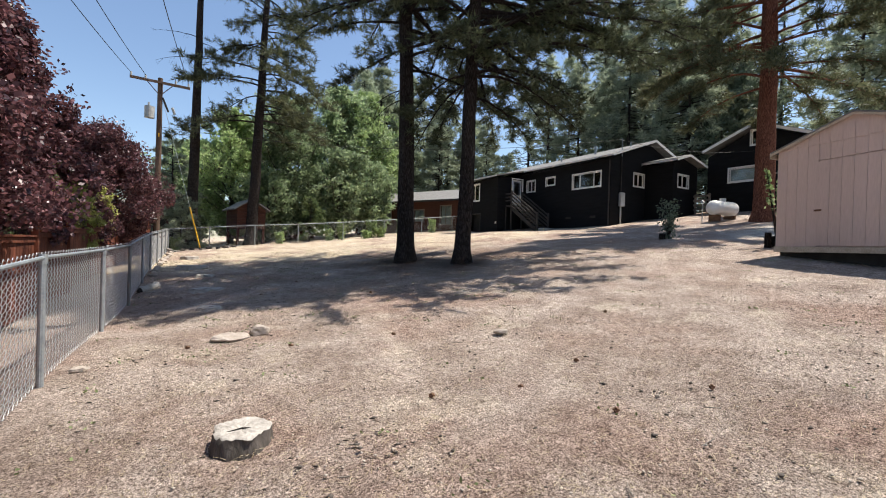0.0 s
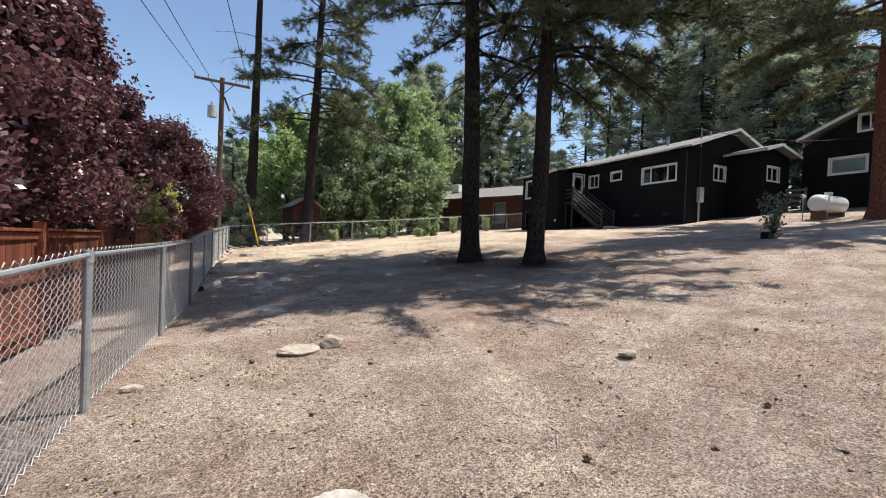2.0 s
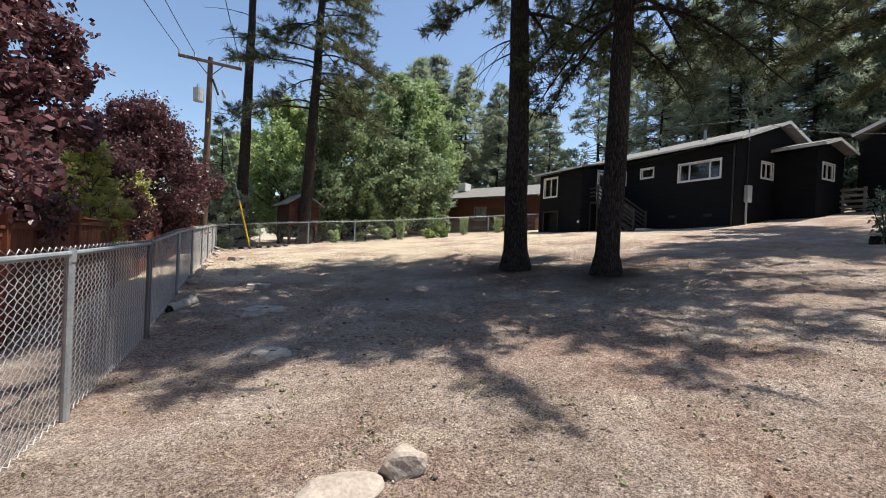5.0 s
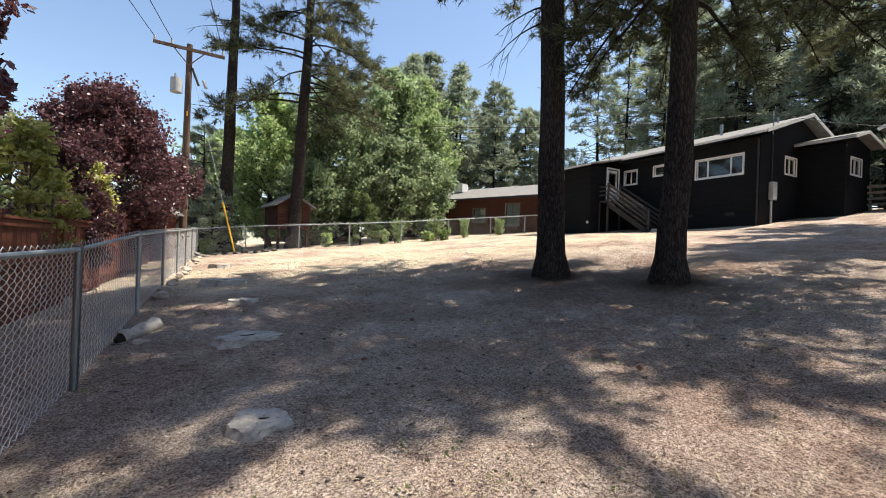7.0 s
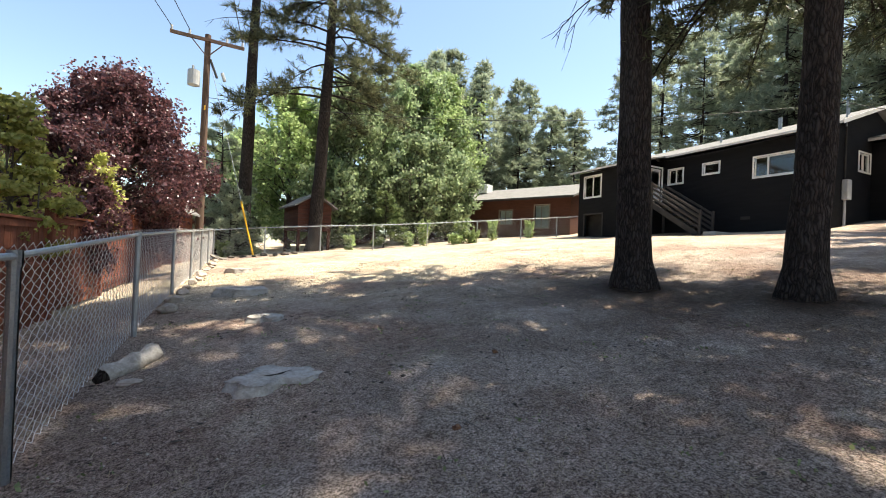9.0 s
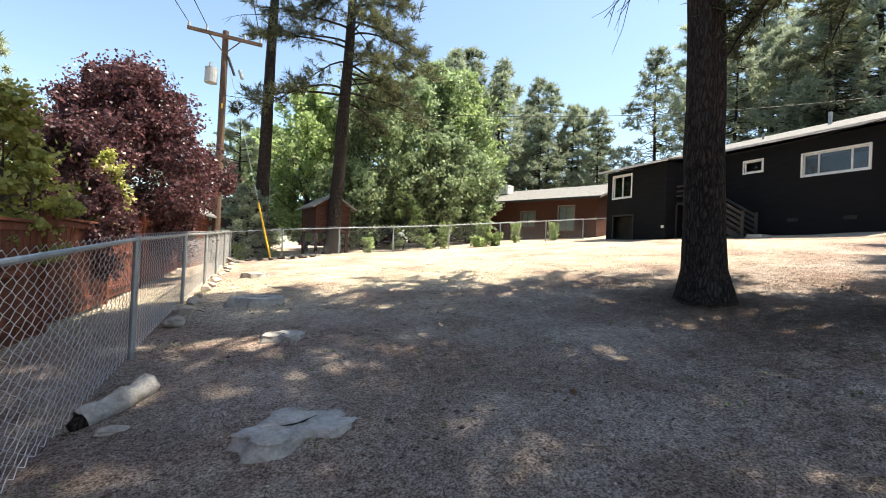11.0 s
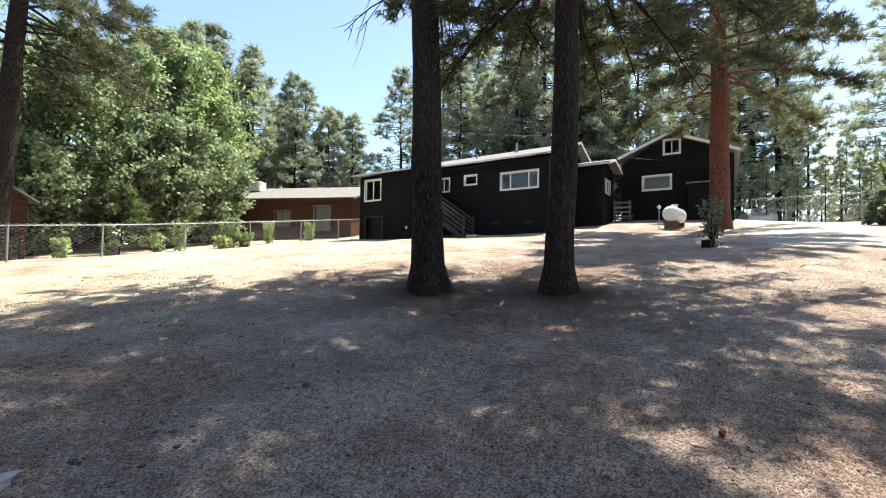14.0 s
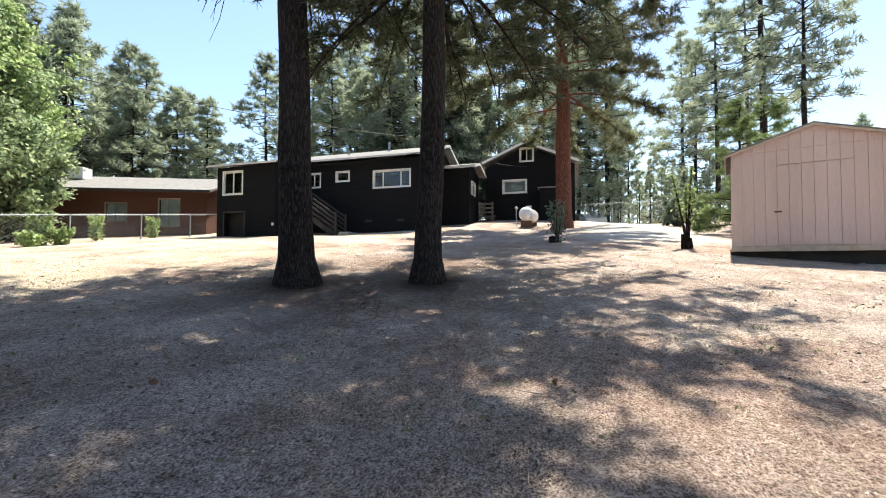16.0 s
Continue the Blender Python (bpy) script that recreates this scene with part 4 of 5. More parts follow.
def leafy(name, x, y, height, radius, trunk, seed, label, leaf, n_leaves, size, low=0.1, boughs=60, bark=BARK_GREY):
    """A leafy tree grown from rising boughs: each bough forks into twigs, and leaves stand in loose sprays along them."""
    r = np.random.default_rng(seed)
    z = float(gz(x, y)) - 0.1
    tree = thing(name, (x, y, z), label, "tree")
    line = trunk_line((x, y, z), height * 0.92, (0, 0), 12, r, 0.03 * radius)
    wood_ = [tube(line, np.linspace(trunk, trunk * 0.1, 12), 8)]
    pts = []
    per = n_leaves // boughs
    for k in range(boughs):
        u = low + (0.97 - low) * ((k + r.uniform(0, 1)) / boughs)
        v = (u - low) / (1 - low)
        env = radius * (0.35 + 1.35 * v) if v < 0.35 else radius * (1.0 - ((v - 0.35) / 0.65) ** 1.15) * 0.9 + 0.2
        env *= r.uniform(0.62, 1.18)
        az = k * 2.399 + r.normal(0, 0.35)
        rise = r.uniform(0.35, 1.1) + 0.7 * v
        root = np.array([np.interp(max(0.03, u - 0.10) / 0.92, np.linspace(0, 1, 12), line[:, a]) for a in range(3)])
        tip = root + np.array([math.cos(az) * env, math.sin(az) * env, rise * env * 0.9 + height * 0.05])
        tip[2] = min(tip[2], z + height * 1.04)
        mid = (root + tip) / 2 + np.array([math.cos(az), math.sin(az), -0.6]) * env * 0.10
        wood_.append(tube(np.array([root, mid, tip]), np.array([trunk * 0.26, trunk * 0.14, 0.012]), 5))
        twigs_ = 9
        for g in range(twigs_):
            q = r.uniform(0.3, 1.0)
            c = (1 - q) ** 2 * root + 2 * q * (1 - q) * mid + q * q * tip
            a2 = az + r.normal(0, 1.1)
            ln = env * r.uniform(0.16, 0.42) * (1.15 - 0.5 * q) + 0.15
            e = c + np.array([math.cos(a2), math.sin(a2), r.uniform(-0.15, 0.9)]) * ln
            wood_.append(tube(np.array([c, (c + e) / 2 + r.normal(0, 0.03, 3), e]), np.array([0.03, 0.02, 0.008]), 3))
            m = max(3, per // twigs_)
            w = r.uniform(0.1, 1.12, (m, 1))
            pts.append(c + (e - c) * w + r.normal(0, 1, (m, 3)) * (0.10 + 0.15 * ln) * np.array([1, 1, 0.75]))
    tagged(solid("trunk", *joined(wood_), bark, tree, smooth=True))
    solid("crown", *leaves(r, np.concatenate(pts), size), leaf, tree)
    return tree


def conifer_mesh(height, reach, seed, count, size, width, crown=0.15, clumps=60, shoots=14):
    """Trunk and clumped crown of a far pine, at the origin."""
    r = np.random.default_rng(seed)
    line = trunk_line((0, 0, 0), height, (0, 0), 14, r, 0.03)
    t = np.linspace(0, 1, 14)
    wood_ = [tube(line, 0.011 * height * ((1 - t) ** 0.8 + 0.04), 7)]
    tips, dirs = [], []
    for k in range(clumps):
        u = ((k + r.uniform()) / clumps) ** 1.05
        h = height * (crown + (1.0 - crown) * u)
        env = reach * (0.62 + 0.38 * math.sin(math.pi * min(1.0, 0.15 + u))) * (1 - u) ** 0.42 + 0.1
        az = r.uniform(0, 2 * math.pi)
        L = env * r.uniform(0.35, 1.0) ** 0.6
        at = np.array([np.interp(h, t * height, line[:, a]) for a in range(3)])
        c = at + np.array([math.cos(az) * L, math.sin(az) * L, r.uniform(-0.25, 0.35) * L])
        wood_.append(tube(np.array([at, (at + c) / 2 - np.array([0, 0, 0.06 * L]), c]), np.array([0.05, 0.03, 0.01]), 3))
        rad = r.uniform(0.45, 0.95) * (0.55 + 0.45 * (1 - u)) * reach / 3.4
        m = shoots
        o = unit(r, m)
        tips.append(c + o * rad * r.uniform(0.3, 1.0, (m, 1)) * np.array([1.15, 1.15, 0.6]))
        d = o * 0.8 + np.array([math.cos(az) * 0.3, math.sin(az) * 0.3, 0.35])
        dirs.append(d / np.linalg.norm(d, axis=1, keepdims=True))
    return joined(wood_), tufts(r, np.concatenate(tips), np.concatenate(dirs), count, size, width)


# the two pines in the middle of the yard
# long high limbs out of view are added to shade the ground
pine("pine_tree", 6.10, 12.62, 24, 0.285, 8.4, 4.8, 11, "tall dark-barked pine with a bare lower trunk in the yard", limbs=96, shoots=42, count=16, size=0.23, width=0.0125, sunward=0.35, sides=30, lean=(-0.024, 0.030),
     extra=((8.0, 0.1, 4.8, 0.1, 0.3), (8.6, 5.7, 5.0, 0.1, 0.3), (9.0, 0.6, 4.8, 0.1, 0.3), (7.6, -0.9, 4.6, 0.1, 0.3), (10.4, 5.5, 5.0, 0.1, 0.3), (6.6, 5.9, 3.6, 0.1, 0.45), (6.9, 0.5, 3.6, 0.1, 0.4), (7.0, 5.0, 3.4, 0.05, 0.4), (8.2, 2.6, 3.2, 0.1, 0.3), (9.5, 0.2, 5.4, 0.1, 0.3), (11.0, -0.3, 5.6, 0.1, 0.3), (12.5, 0.4, 5.2, 0.1, 0.3), (10.2, 0.0, 5.8, 0.1, 0.3)),
     dead=((5.6, 2.2, 1.5, 0.2, 0.7), (5.9, 2.6, 1.2, 0.1, 0.6), (6.0, 1.8, 1.3, 0.1, 0.7), (5.4, 0.6, 0.9, 0.1, 0.5)))
pine("pine_tree", 6.98, 10.56, 23, 0.235, 6.2, 4.7, 12, "tall dark-barked pine with drooping limbs in the yard", limbs=96, shoots=42, count=16, size=0.23, width=0.0125, sunward=0.35, sides=30, lean=(0.012, -0.026),
     extra=((8.4, -1.6, 4.8, 0.1, 0.28), (9.8, -1.35, 5.2, 0.1, 0.28), (11.2, -1.7, 4.8, 0.1, 0.28), (12.4, -1.2, 5.2, 0.1, 0.28), (7.4, -0.85, 6.4, 0.1, 0.28), (8.2, -0.6, 6.6, 0.1, 0.28), (9.2, -1.0, 6.6, 0.1, 0.28), (10.2, -0.75, 6.6, 0.1, 0.28), (8.6, -1.25, 5.8, 0.1, 0.28), (7.8, -0.3, 6.2, 0.1, 0.28), (7.2, 0.2, 5.0, 0.1, 0.3), (7.6, -0.5, 5.0, 0.1, 0.3), (8.8, 0.6, 4.8, 0.1, 0.3), (9.6, -0.9, 4.8, 0.1, 0.3), (7.0, 0.9, 4.2, 0.1, 0.3), (5.8, 5.74, 3.4, 0.15, 0.65), (6.2, 6.15, 3.7, 0.15, 0.6), (5.9, 5.2, 3.2, 0.1, 0.55), (6.5, 0.2, 3.8, 0.1, 0.5), (5.6, 1.95, 2.4, 0.1, 1.0), (5.9, 2.3, 2.0, 0.1, 0.7), (5.7, 1.4, 2.9, 0.2, 0.62), (6.3, 4.5, 3.6, 0.1, 0.5), (5.2, 0.0, 2.6, 0.2, 0.6), (9.0, 0.1, 5.6, 0.1, 0.3), (10.5, -0.4, 5.8, 0.1, 0.3), (12.0, 0.5, 5.4, 0.1, 0.3), (11.0, 0.0, 6.0, 0.1, 0.3), (8.2, -0.3, 5.2, 0.1, 0.3), (13.0, -0.7, 5.4, 0.1, 0.3)))
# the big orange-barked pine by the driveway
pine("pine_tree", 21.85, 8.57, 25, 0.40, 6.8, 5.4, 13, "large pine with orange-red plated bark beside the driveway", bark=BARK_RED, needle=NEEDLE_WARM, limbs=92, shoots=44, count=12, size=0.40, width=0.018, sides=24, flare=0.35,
     extra=((6.6, 2.6, 4.5, 0.15, 0.45), (7.0, 3.6, 4.6, 0.12, 0.45), (6.8, 4.6, 4.4, 0.1, 0.45), (6.6, 5.4, 4.4, 0.1, 0.45), (7.2, 3.1, 5.0, 0.1, 0.4), (6.2, 1.6, 3.6, 0.1, 0.45)))
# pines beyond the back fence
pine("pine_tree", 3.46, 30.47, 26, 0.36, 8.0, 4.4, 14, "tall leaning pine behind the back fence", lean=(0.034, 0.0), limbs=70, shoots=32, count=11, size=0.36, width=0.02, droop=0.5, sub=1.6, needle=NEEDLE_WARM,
     extra=((8.5, 0.1, 4.6, 0.1, 0.3), (9.5, 0.3, 4.6, 0.2, 0.35), (10.5, 6.1, 4.4, 0.15, 0.3)))
pine("pine_tree", 0.08, 31.76, 26, 0.34, 17.5, 3.0, 15, "tall slender pine with a long bare trunk", lean=(0.008, 0.0), limbs=26, shoots=20, count=12, size=0.34, width=0.018, dead=((12.5, 2.8, 2.4, 0.1, 0.3), (13.5, 0.5, 1.6, 0.3, 0.4), (13.8, 3.2, 2.6, 0.2, 0.3), (11.8, 5.9, 1.2, 0.2, 0.4)))

# plum trees over the cedar fence
for k, (x, y, h, rr, n) in enumerate(((-3.94, 5.82, 6.6, 2.0, 36000), (-3.88, 9.16, 6.3, 2.0, 36000), (-3.74, 11.79, 6.3, 1.75, 36000), (-3.27, 21.82, 5.6, 2.6, 80000))):
    broadleaf("plum_tree", x, y, h, rr, 0.12, 40 + k, "purple-leaved plum tree over the cedar fence", LEAF_PLUM, int(n * 1.4) if k < 3 else n, 0.062, 0.27 if k < 3 else 0.2, 48 if k < 3 else 64)
broadleaf("maple_shrub", -3.07, 15.54, 3.3, 0.9, 0.06, 50, "yellow-green japanese maple behind the cedar fence", LEAF_YELLOW, 12000, 0.06, 0.35, 26, squash=0.5)
broadleaf("plum_shrub", -3.13, 17.67, 3.2, 0.95, 0.06, 51, "dark purple smoke bush behind the cedar fence", LEAF_PLUM, 22000, 0.05, 0.25, 24)
broadleaf("yellow_shrub", -2.80, 18.4, 2.9, 0.6, 0.04, 52, "yellow-green leafy shrub above the cedar fence", LEAF_YELLOW, 8000, 0.055, 0.5, 14)

# leafy trees behind the back fence
for k, (x, y, h, rr, n, leaf) in enumerate(((2.91, 37.66, 11.2, 3.6, 18000, LEAF_LIGHT), (0.01, 41.69, 9.5, 2.8, 9000, LEAF), (7.30, 37.68, 12.4, 4.2, 20000, LEAF), (11.19, 37.91, 14.6, 4.8, 24000, LEAF), (14.89, 39.15, 14.6, 4.0, 20000, LEAF_LIGHT), (5.21, 34.63, 5.6, 2.6, 10000, LEAF), (10.31, 33.65, 7.2, 2.7, 12000, LEAF), (13.39, 34.68, 6.6, 2.4, 10000, LEAF))):
    leafy("leafy_tree", x, y, h, rr, 0.2, 60 + k, "green leafy tree behind the back fence", leaf, int(n * 1.7), 0.16, 0.06, 74)

leafy("leafy_tree", 34.76, 15.78, 12.5, 3.8, 0.22, 67, "grey-green leafy tree behind the garage", LEAF_GREY, 34000, 0.17, 0.1, 70)
west = broadleaf("leafy_tree", -13.10, 14.27, 7.5, 3.4, 0.2, 69, "green leafy tree in the neighbouring garden", LEAF, 9000, 0.26, 0.03, 40)
for x, y, a in ((-14, 24, 40), (-12.5, 33, 120), (-15, 6, 200), (-11, 39, 300), (-16, 17, 250)):
    copy_thing(west, pose(x, y, float(gz(x, y)) - 0.1, 0, 0, a))

# far conifers, a few shapes repeated
variants = []
for k in range(5):
    variants.append(conifer_mesh(16 + 2 * k, (4.2, 4.6, 4.8, 3.8, 4.0)[k], 80 + k, 8, 0.50, 0.045, crown=(0.05, 0.10, 0.18, 0.42, 0.36)[k], clumps=(165, 160, 145, 90, 90)[k], shoots=12))
for k in range(3):
    variants.append(conifer_mesh(18 + 2 * k, 3.6, 90 + k, 6, 0.85, 0.10, crown=(0.12, 0.25, 0.2)[k], clumps=60, shoots=9))
shared = {}


def conifer(x, y, k, scale, rz, needle, label):
    z = float(gz(x, y)) - 0.2
    if (k, needle.name) not in shared:
        (tv, tf), (cv, cf) = variants[k]
        base = thing("conifer_tree", (x, y, z), label, "tree", "conifers round the houses", rz=rz)
        m = np.array(homes[base])
        solid("trunk", tv @ m[:3, :3].T + m[:3, 3], tf, BARK, base, smooth=True)
        solid("crown", cv @ m[:3, :3].T + m[:3, 3], cf, needle, base)
        base.scale = (scale,) * 3
        shared[(k, needle.name)] = base
        return
    c = copy_thing(shared[(k, needle.name)], pose(x, y, z, 0, 0, rz))
    c.scale = (scale,) * 3


rnd = random.Random(5)
FAR = "grey-green conifer in the woods behind the houses"


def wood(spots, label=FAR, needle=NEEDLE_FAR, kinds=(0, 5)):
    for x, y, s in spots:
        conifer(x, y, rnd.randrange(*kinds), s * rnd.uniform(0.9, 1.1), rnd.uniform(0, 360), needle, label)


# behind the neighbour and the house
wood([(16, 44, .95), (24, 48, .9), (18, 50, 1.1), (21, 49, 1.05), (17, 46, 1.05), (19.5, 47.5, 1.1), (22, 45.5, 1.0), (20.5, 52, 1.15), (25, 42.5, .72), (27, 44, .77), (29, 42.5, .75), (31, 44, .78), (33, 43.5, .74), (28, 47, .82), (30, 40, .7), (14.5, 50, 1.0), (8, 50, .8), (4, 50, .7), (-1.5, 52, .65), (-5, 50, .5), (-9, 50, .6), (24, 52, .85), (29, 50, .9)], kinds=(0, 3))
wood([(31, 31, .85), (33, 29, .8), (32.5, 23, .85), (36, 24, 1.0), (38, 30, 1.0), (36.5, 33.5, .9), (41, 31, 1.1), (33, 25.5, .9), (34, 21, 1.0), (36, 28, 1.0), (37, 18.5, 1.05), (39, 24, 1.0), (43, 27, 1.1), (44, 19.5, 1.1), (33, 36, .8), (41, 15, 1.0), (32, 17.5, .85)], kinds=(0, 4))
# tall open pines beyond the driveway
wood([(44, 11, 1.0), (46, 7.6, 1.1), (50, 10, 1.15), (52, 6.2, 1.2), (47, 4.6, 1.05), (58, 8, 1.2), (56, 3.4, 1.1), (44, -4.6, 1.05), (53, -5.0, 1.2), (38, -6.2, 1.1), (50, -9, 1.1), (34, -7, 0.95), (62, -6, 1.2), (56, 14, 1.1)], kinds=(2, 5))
# undergrowth beyond the gate; tall pines west of the walk, unseen, darken window reflections
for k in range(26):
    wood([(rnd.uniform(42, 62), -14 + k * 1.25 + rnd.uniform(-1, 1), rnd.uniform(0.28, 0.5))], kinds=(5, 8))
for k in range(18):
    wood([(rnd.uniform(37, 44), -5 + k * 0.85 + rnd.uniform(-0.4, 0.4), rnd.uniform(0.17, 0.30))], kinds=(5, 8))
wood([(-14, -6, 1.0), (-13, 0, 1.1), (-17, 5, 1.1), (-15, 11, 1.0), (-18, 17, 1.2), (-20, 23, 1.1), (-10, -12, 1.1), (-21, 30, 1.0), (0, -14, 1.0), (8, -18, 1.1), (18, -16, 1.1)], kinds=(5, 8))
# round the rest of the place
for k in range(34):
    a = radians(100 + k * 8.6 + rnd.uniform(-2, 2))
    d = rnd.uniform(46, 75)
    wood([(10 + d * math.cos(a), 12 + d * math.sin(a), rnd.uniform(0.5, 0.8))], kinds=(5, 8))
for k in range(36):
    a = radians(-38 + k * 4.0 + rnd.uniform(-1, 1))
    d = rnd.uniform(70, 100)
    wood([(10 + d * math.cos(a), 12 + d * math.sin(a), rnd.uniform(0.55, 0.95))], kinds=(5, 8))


# ---- yard things ----
# propane tank
tx, ty = 21.95, 10.26
tz = float(gz(tx, ty))
tank = thing("propane_tank", (tx, ty, tz), "white horizontal propane tank on small feet", "tank", rz=-8)
r0, L = 0.35, 1.8
prof = [(-L / 2, 0.0)] + [(-L / 2 + r0 * 0.7 * (1 - math.cos(a)), r0 * math.sin(a)) for a in np.linspace(0.25, math.pi / 2, 6)]
prof = prof + [(x, r0) for x in np.linspace(-L / 2 + 0.31, L / 2 - 0.31, 9)] + [(-x, rr) for x, rr in prof[::-1]]
pts = np.array([[x, 0, 0.60] for x, _ in prof])
v, f = tube(pts + np.array([[0.0001 * k, 0, 0] for k in range(len(pts))]), [max(rr, 0.004) for _, rr in prof], 24)
m4 = np.array(homes[tank])
solid("shell", v @ m4[:3, :3].T + m4[:3, 3], f, TANK, tank, smooth=True)


def local_rod(name, parent, p, q, r, material, label="", sides=12):
    ob = rod(name, homes[parent] @ Vector(p), homes[parent] @ Vector(q), r, material, parent, label, sides)
    return ob


local_rod("valve_dome", tank, (0, 0, 0.92), (0, 0, 1.05), 0.13, TANK)
local_rod("dome_lid", tank, (0, 0, 1.05), (0, 0, 1.08), 0.145, TANK)
for x in (-0.55, 0.55):
    part("foot", boxed((x - 0.05, -0.28, -0.05), (x + 0.05, 0.28, 0.26), 0.01), RUST, tank, local=True)
reg = thing("gas_regulator_post", (tx - 0.75, ty + 0.55, tz), "thin gas riser with grey regulator beside the tank", "pipe")
rod("riser", (tx - 0.75, ty + 0.55, tz - 0.1), (tx - 0.75, ty + 0.55, tz + 0.85), 0.02, ZINC, reg)
rod("regulator", (tx - 0.75, ty + 0.5, tz + 0.85), (tx - 0.75, ty + 0.6, tz + 0.95), 0.07, GREYBOX, reg)

# utility pole with crossarm, transformer and wires
px, py = -1.67, 28.6
pz = float(gz(px, py))
up = thing("utility_pole", (px, py, pz), "brown wooden utility pole with crossarm and grey transformer", "utility pole")
line = trunk_line((px, py, pz - 0.3), 10.62 - pz + 0.3, (0, 0), 12)
solid("pole", *tube(line, np.linspace(0.17, 0.12, 12), 12), POLE, up, smooth=True)
A0, A1 = Vector((px - 1.38, py - 0.2, 10.36)), Vector((px + 1.44, py - 0.1, 10.32))
arm = part("crossarm", beam(bmesh.new(), A0, A1, 0.10, 0.13), POLE, up)
for k in (0.02, 0.25, 0.75, 0.97):
    p = A0.lerp(A1, k)
    rod("insulator", p + Vector((0, 0, 0.06)), p + Vector((0, 0, 0.26)), 0.05, GREYBOX, arm)
for s in (-1, 1):
    part("brace", beam(bmesh.new(), (px + s * 0.6, py - 0.16 + s * 0.03, 10.28), (px, py - 0.16, 9.6), 0.03, 0.04), POLE, up)
rod("transformer", (px - 0.46, py - 0.1, 8.30), (px - 0.46, py - 0.1, 8.92), 0.24, GREYBOX, up, "grey cylindrical transformer", 16)
rod("bushing", (px - 0.5, py - 0.1, 8.92), (px - 0.5, py - 0.1, 9.15), 0.05, GREYBOX, up)
rod("cutout", (px + 0.42, py - 0.2, 8.75), (px + 0.14, py - 0.2, 9.5), 0.05, CABLE, up)
rod("cutout", (px + 0.72, py - 0.1, 8.7), (px + 0.6, py - 0.1, 9.05), 0.07, GREYBOX, up)
rod("ground_strap", (px, py - 0.17, 7.3), (px, py - 0.17, 7.5), 0.03, YELLOW, up)


def cable(name, p, q, sag, r, label, n=24):
    p, q = np.array(p, float), np.array(q, float)
    t = np.linspace(0, 1, n)[:, None]
    pts = p + (q - p) * t
    pts[:, 2] -= sag * 4 * (t * (1 - t))[:, 0]
    c = thing(name, tuple(p), label, "cable")
    solid("strand", *tube(pts, r, 5), CABLE, c, smooth=True)


ends = [A0 + Vector((0.03, 0, 0.25)), A0.lerp(A1, 0.25) + Vector((0, 0, 0.25)), A0.lerp(A1, 0.97) + Vector((0, 0, 0.25))]
for k, (e, q) in enumerate(zip(ends, ((-6.5, -8, 10.0), (-5.2, -8, 10.0), (-3.0, -8, 10.6)))):
    cable("power_line", e, q, 0.8, 0.016, "black overhead power line from the pole")
cable("service_drop", (px, py, 7.9), (21.6, GY - 0.05, 8.3), 0.9, 0.012, "thin overhead service cable to the house")
cable("service_drop", (21.6, GY - 0.05, 8.25), (27.1, 10.9, 7.6), 0.35, 0.014, "cable between the house and the garage")
cable("eave_cable", (20.2, GY, 7.16), (20.2, SY - 0.3, 6.95), 0.12, 0.014, "pale cable slung under the eave")

# yellow guy marker leaning by the back fence
guy = thing("guy_wire", (0.5, 27.5, float(gz(0.5, 27.5))), "yellow plastic guard on a guy wire by the fence", "guy wire")
g0 = Vector((0.5, 27.5, float(gz(0.5, 27.5)) - 0.05))
g1 = Vector((px + 0.1, py, 9.6))
rod("strand", g0, g1, 0.012, ZINC, guy)
rod("guard", g0, g0 + (g1 - g0).normalized() * 2.5, 0.038, YELLOW, guy, "yellow plastic guard")


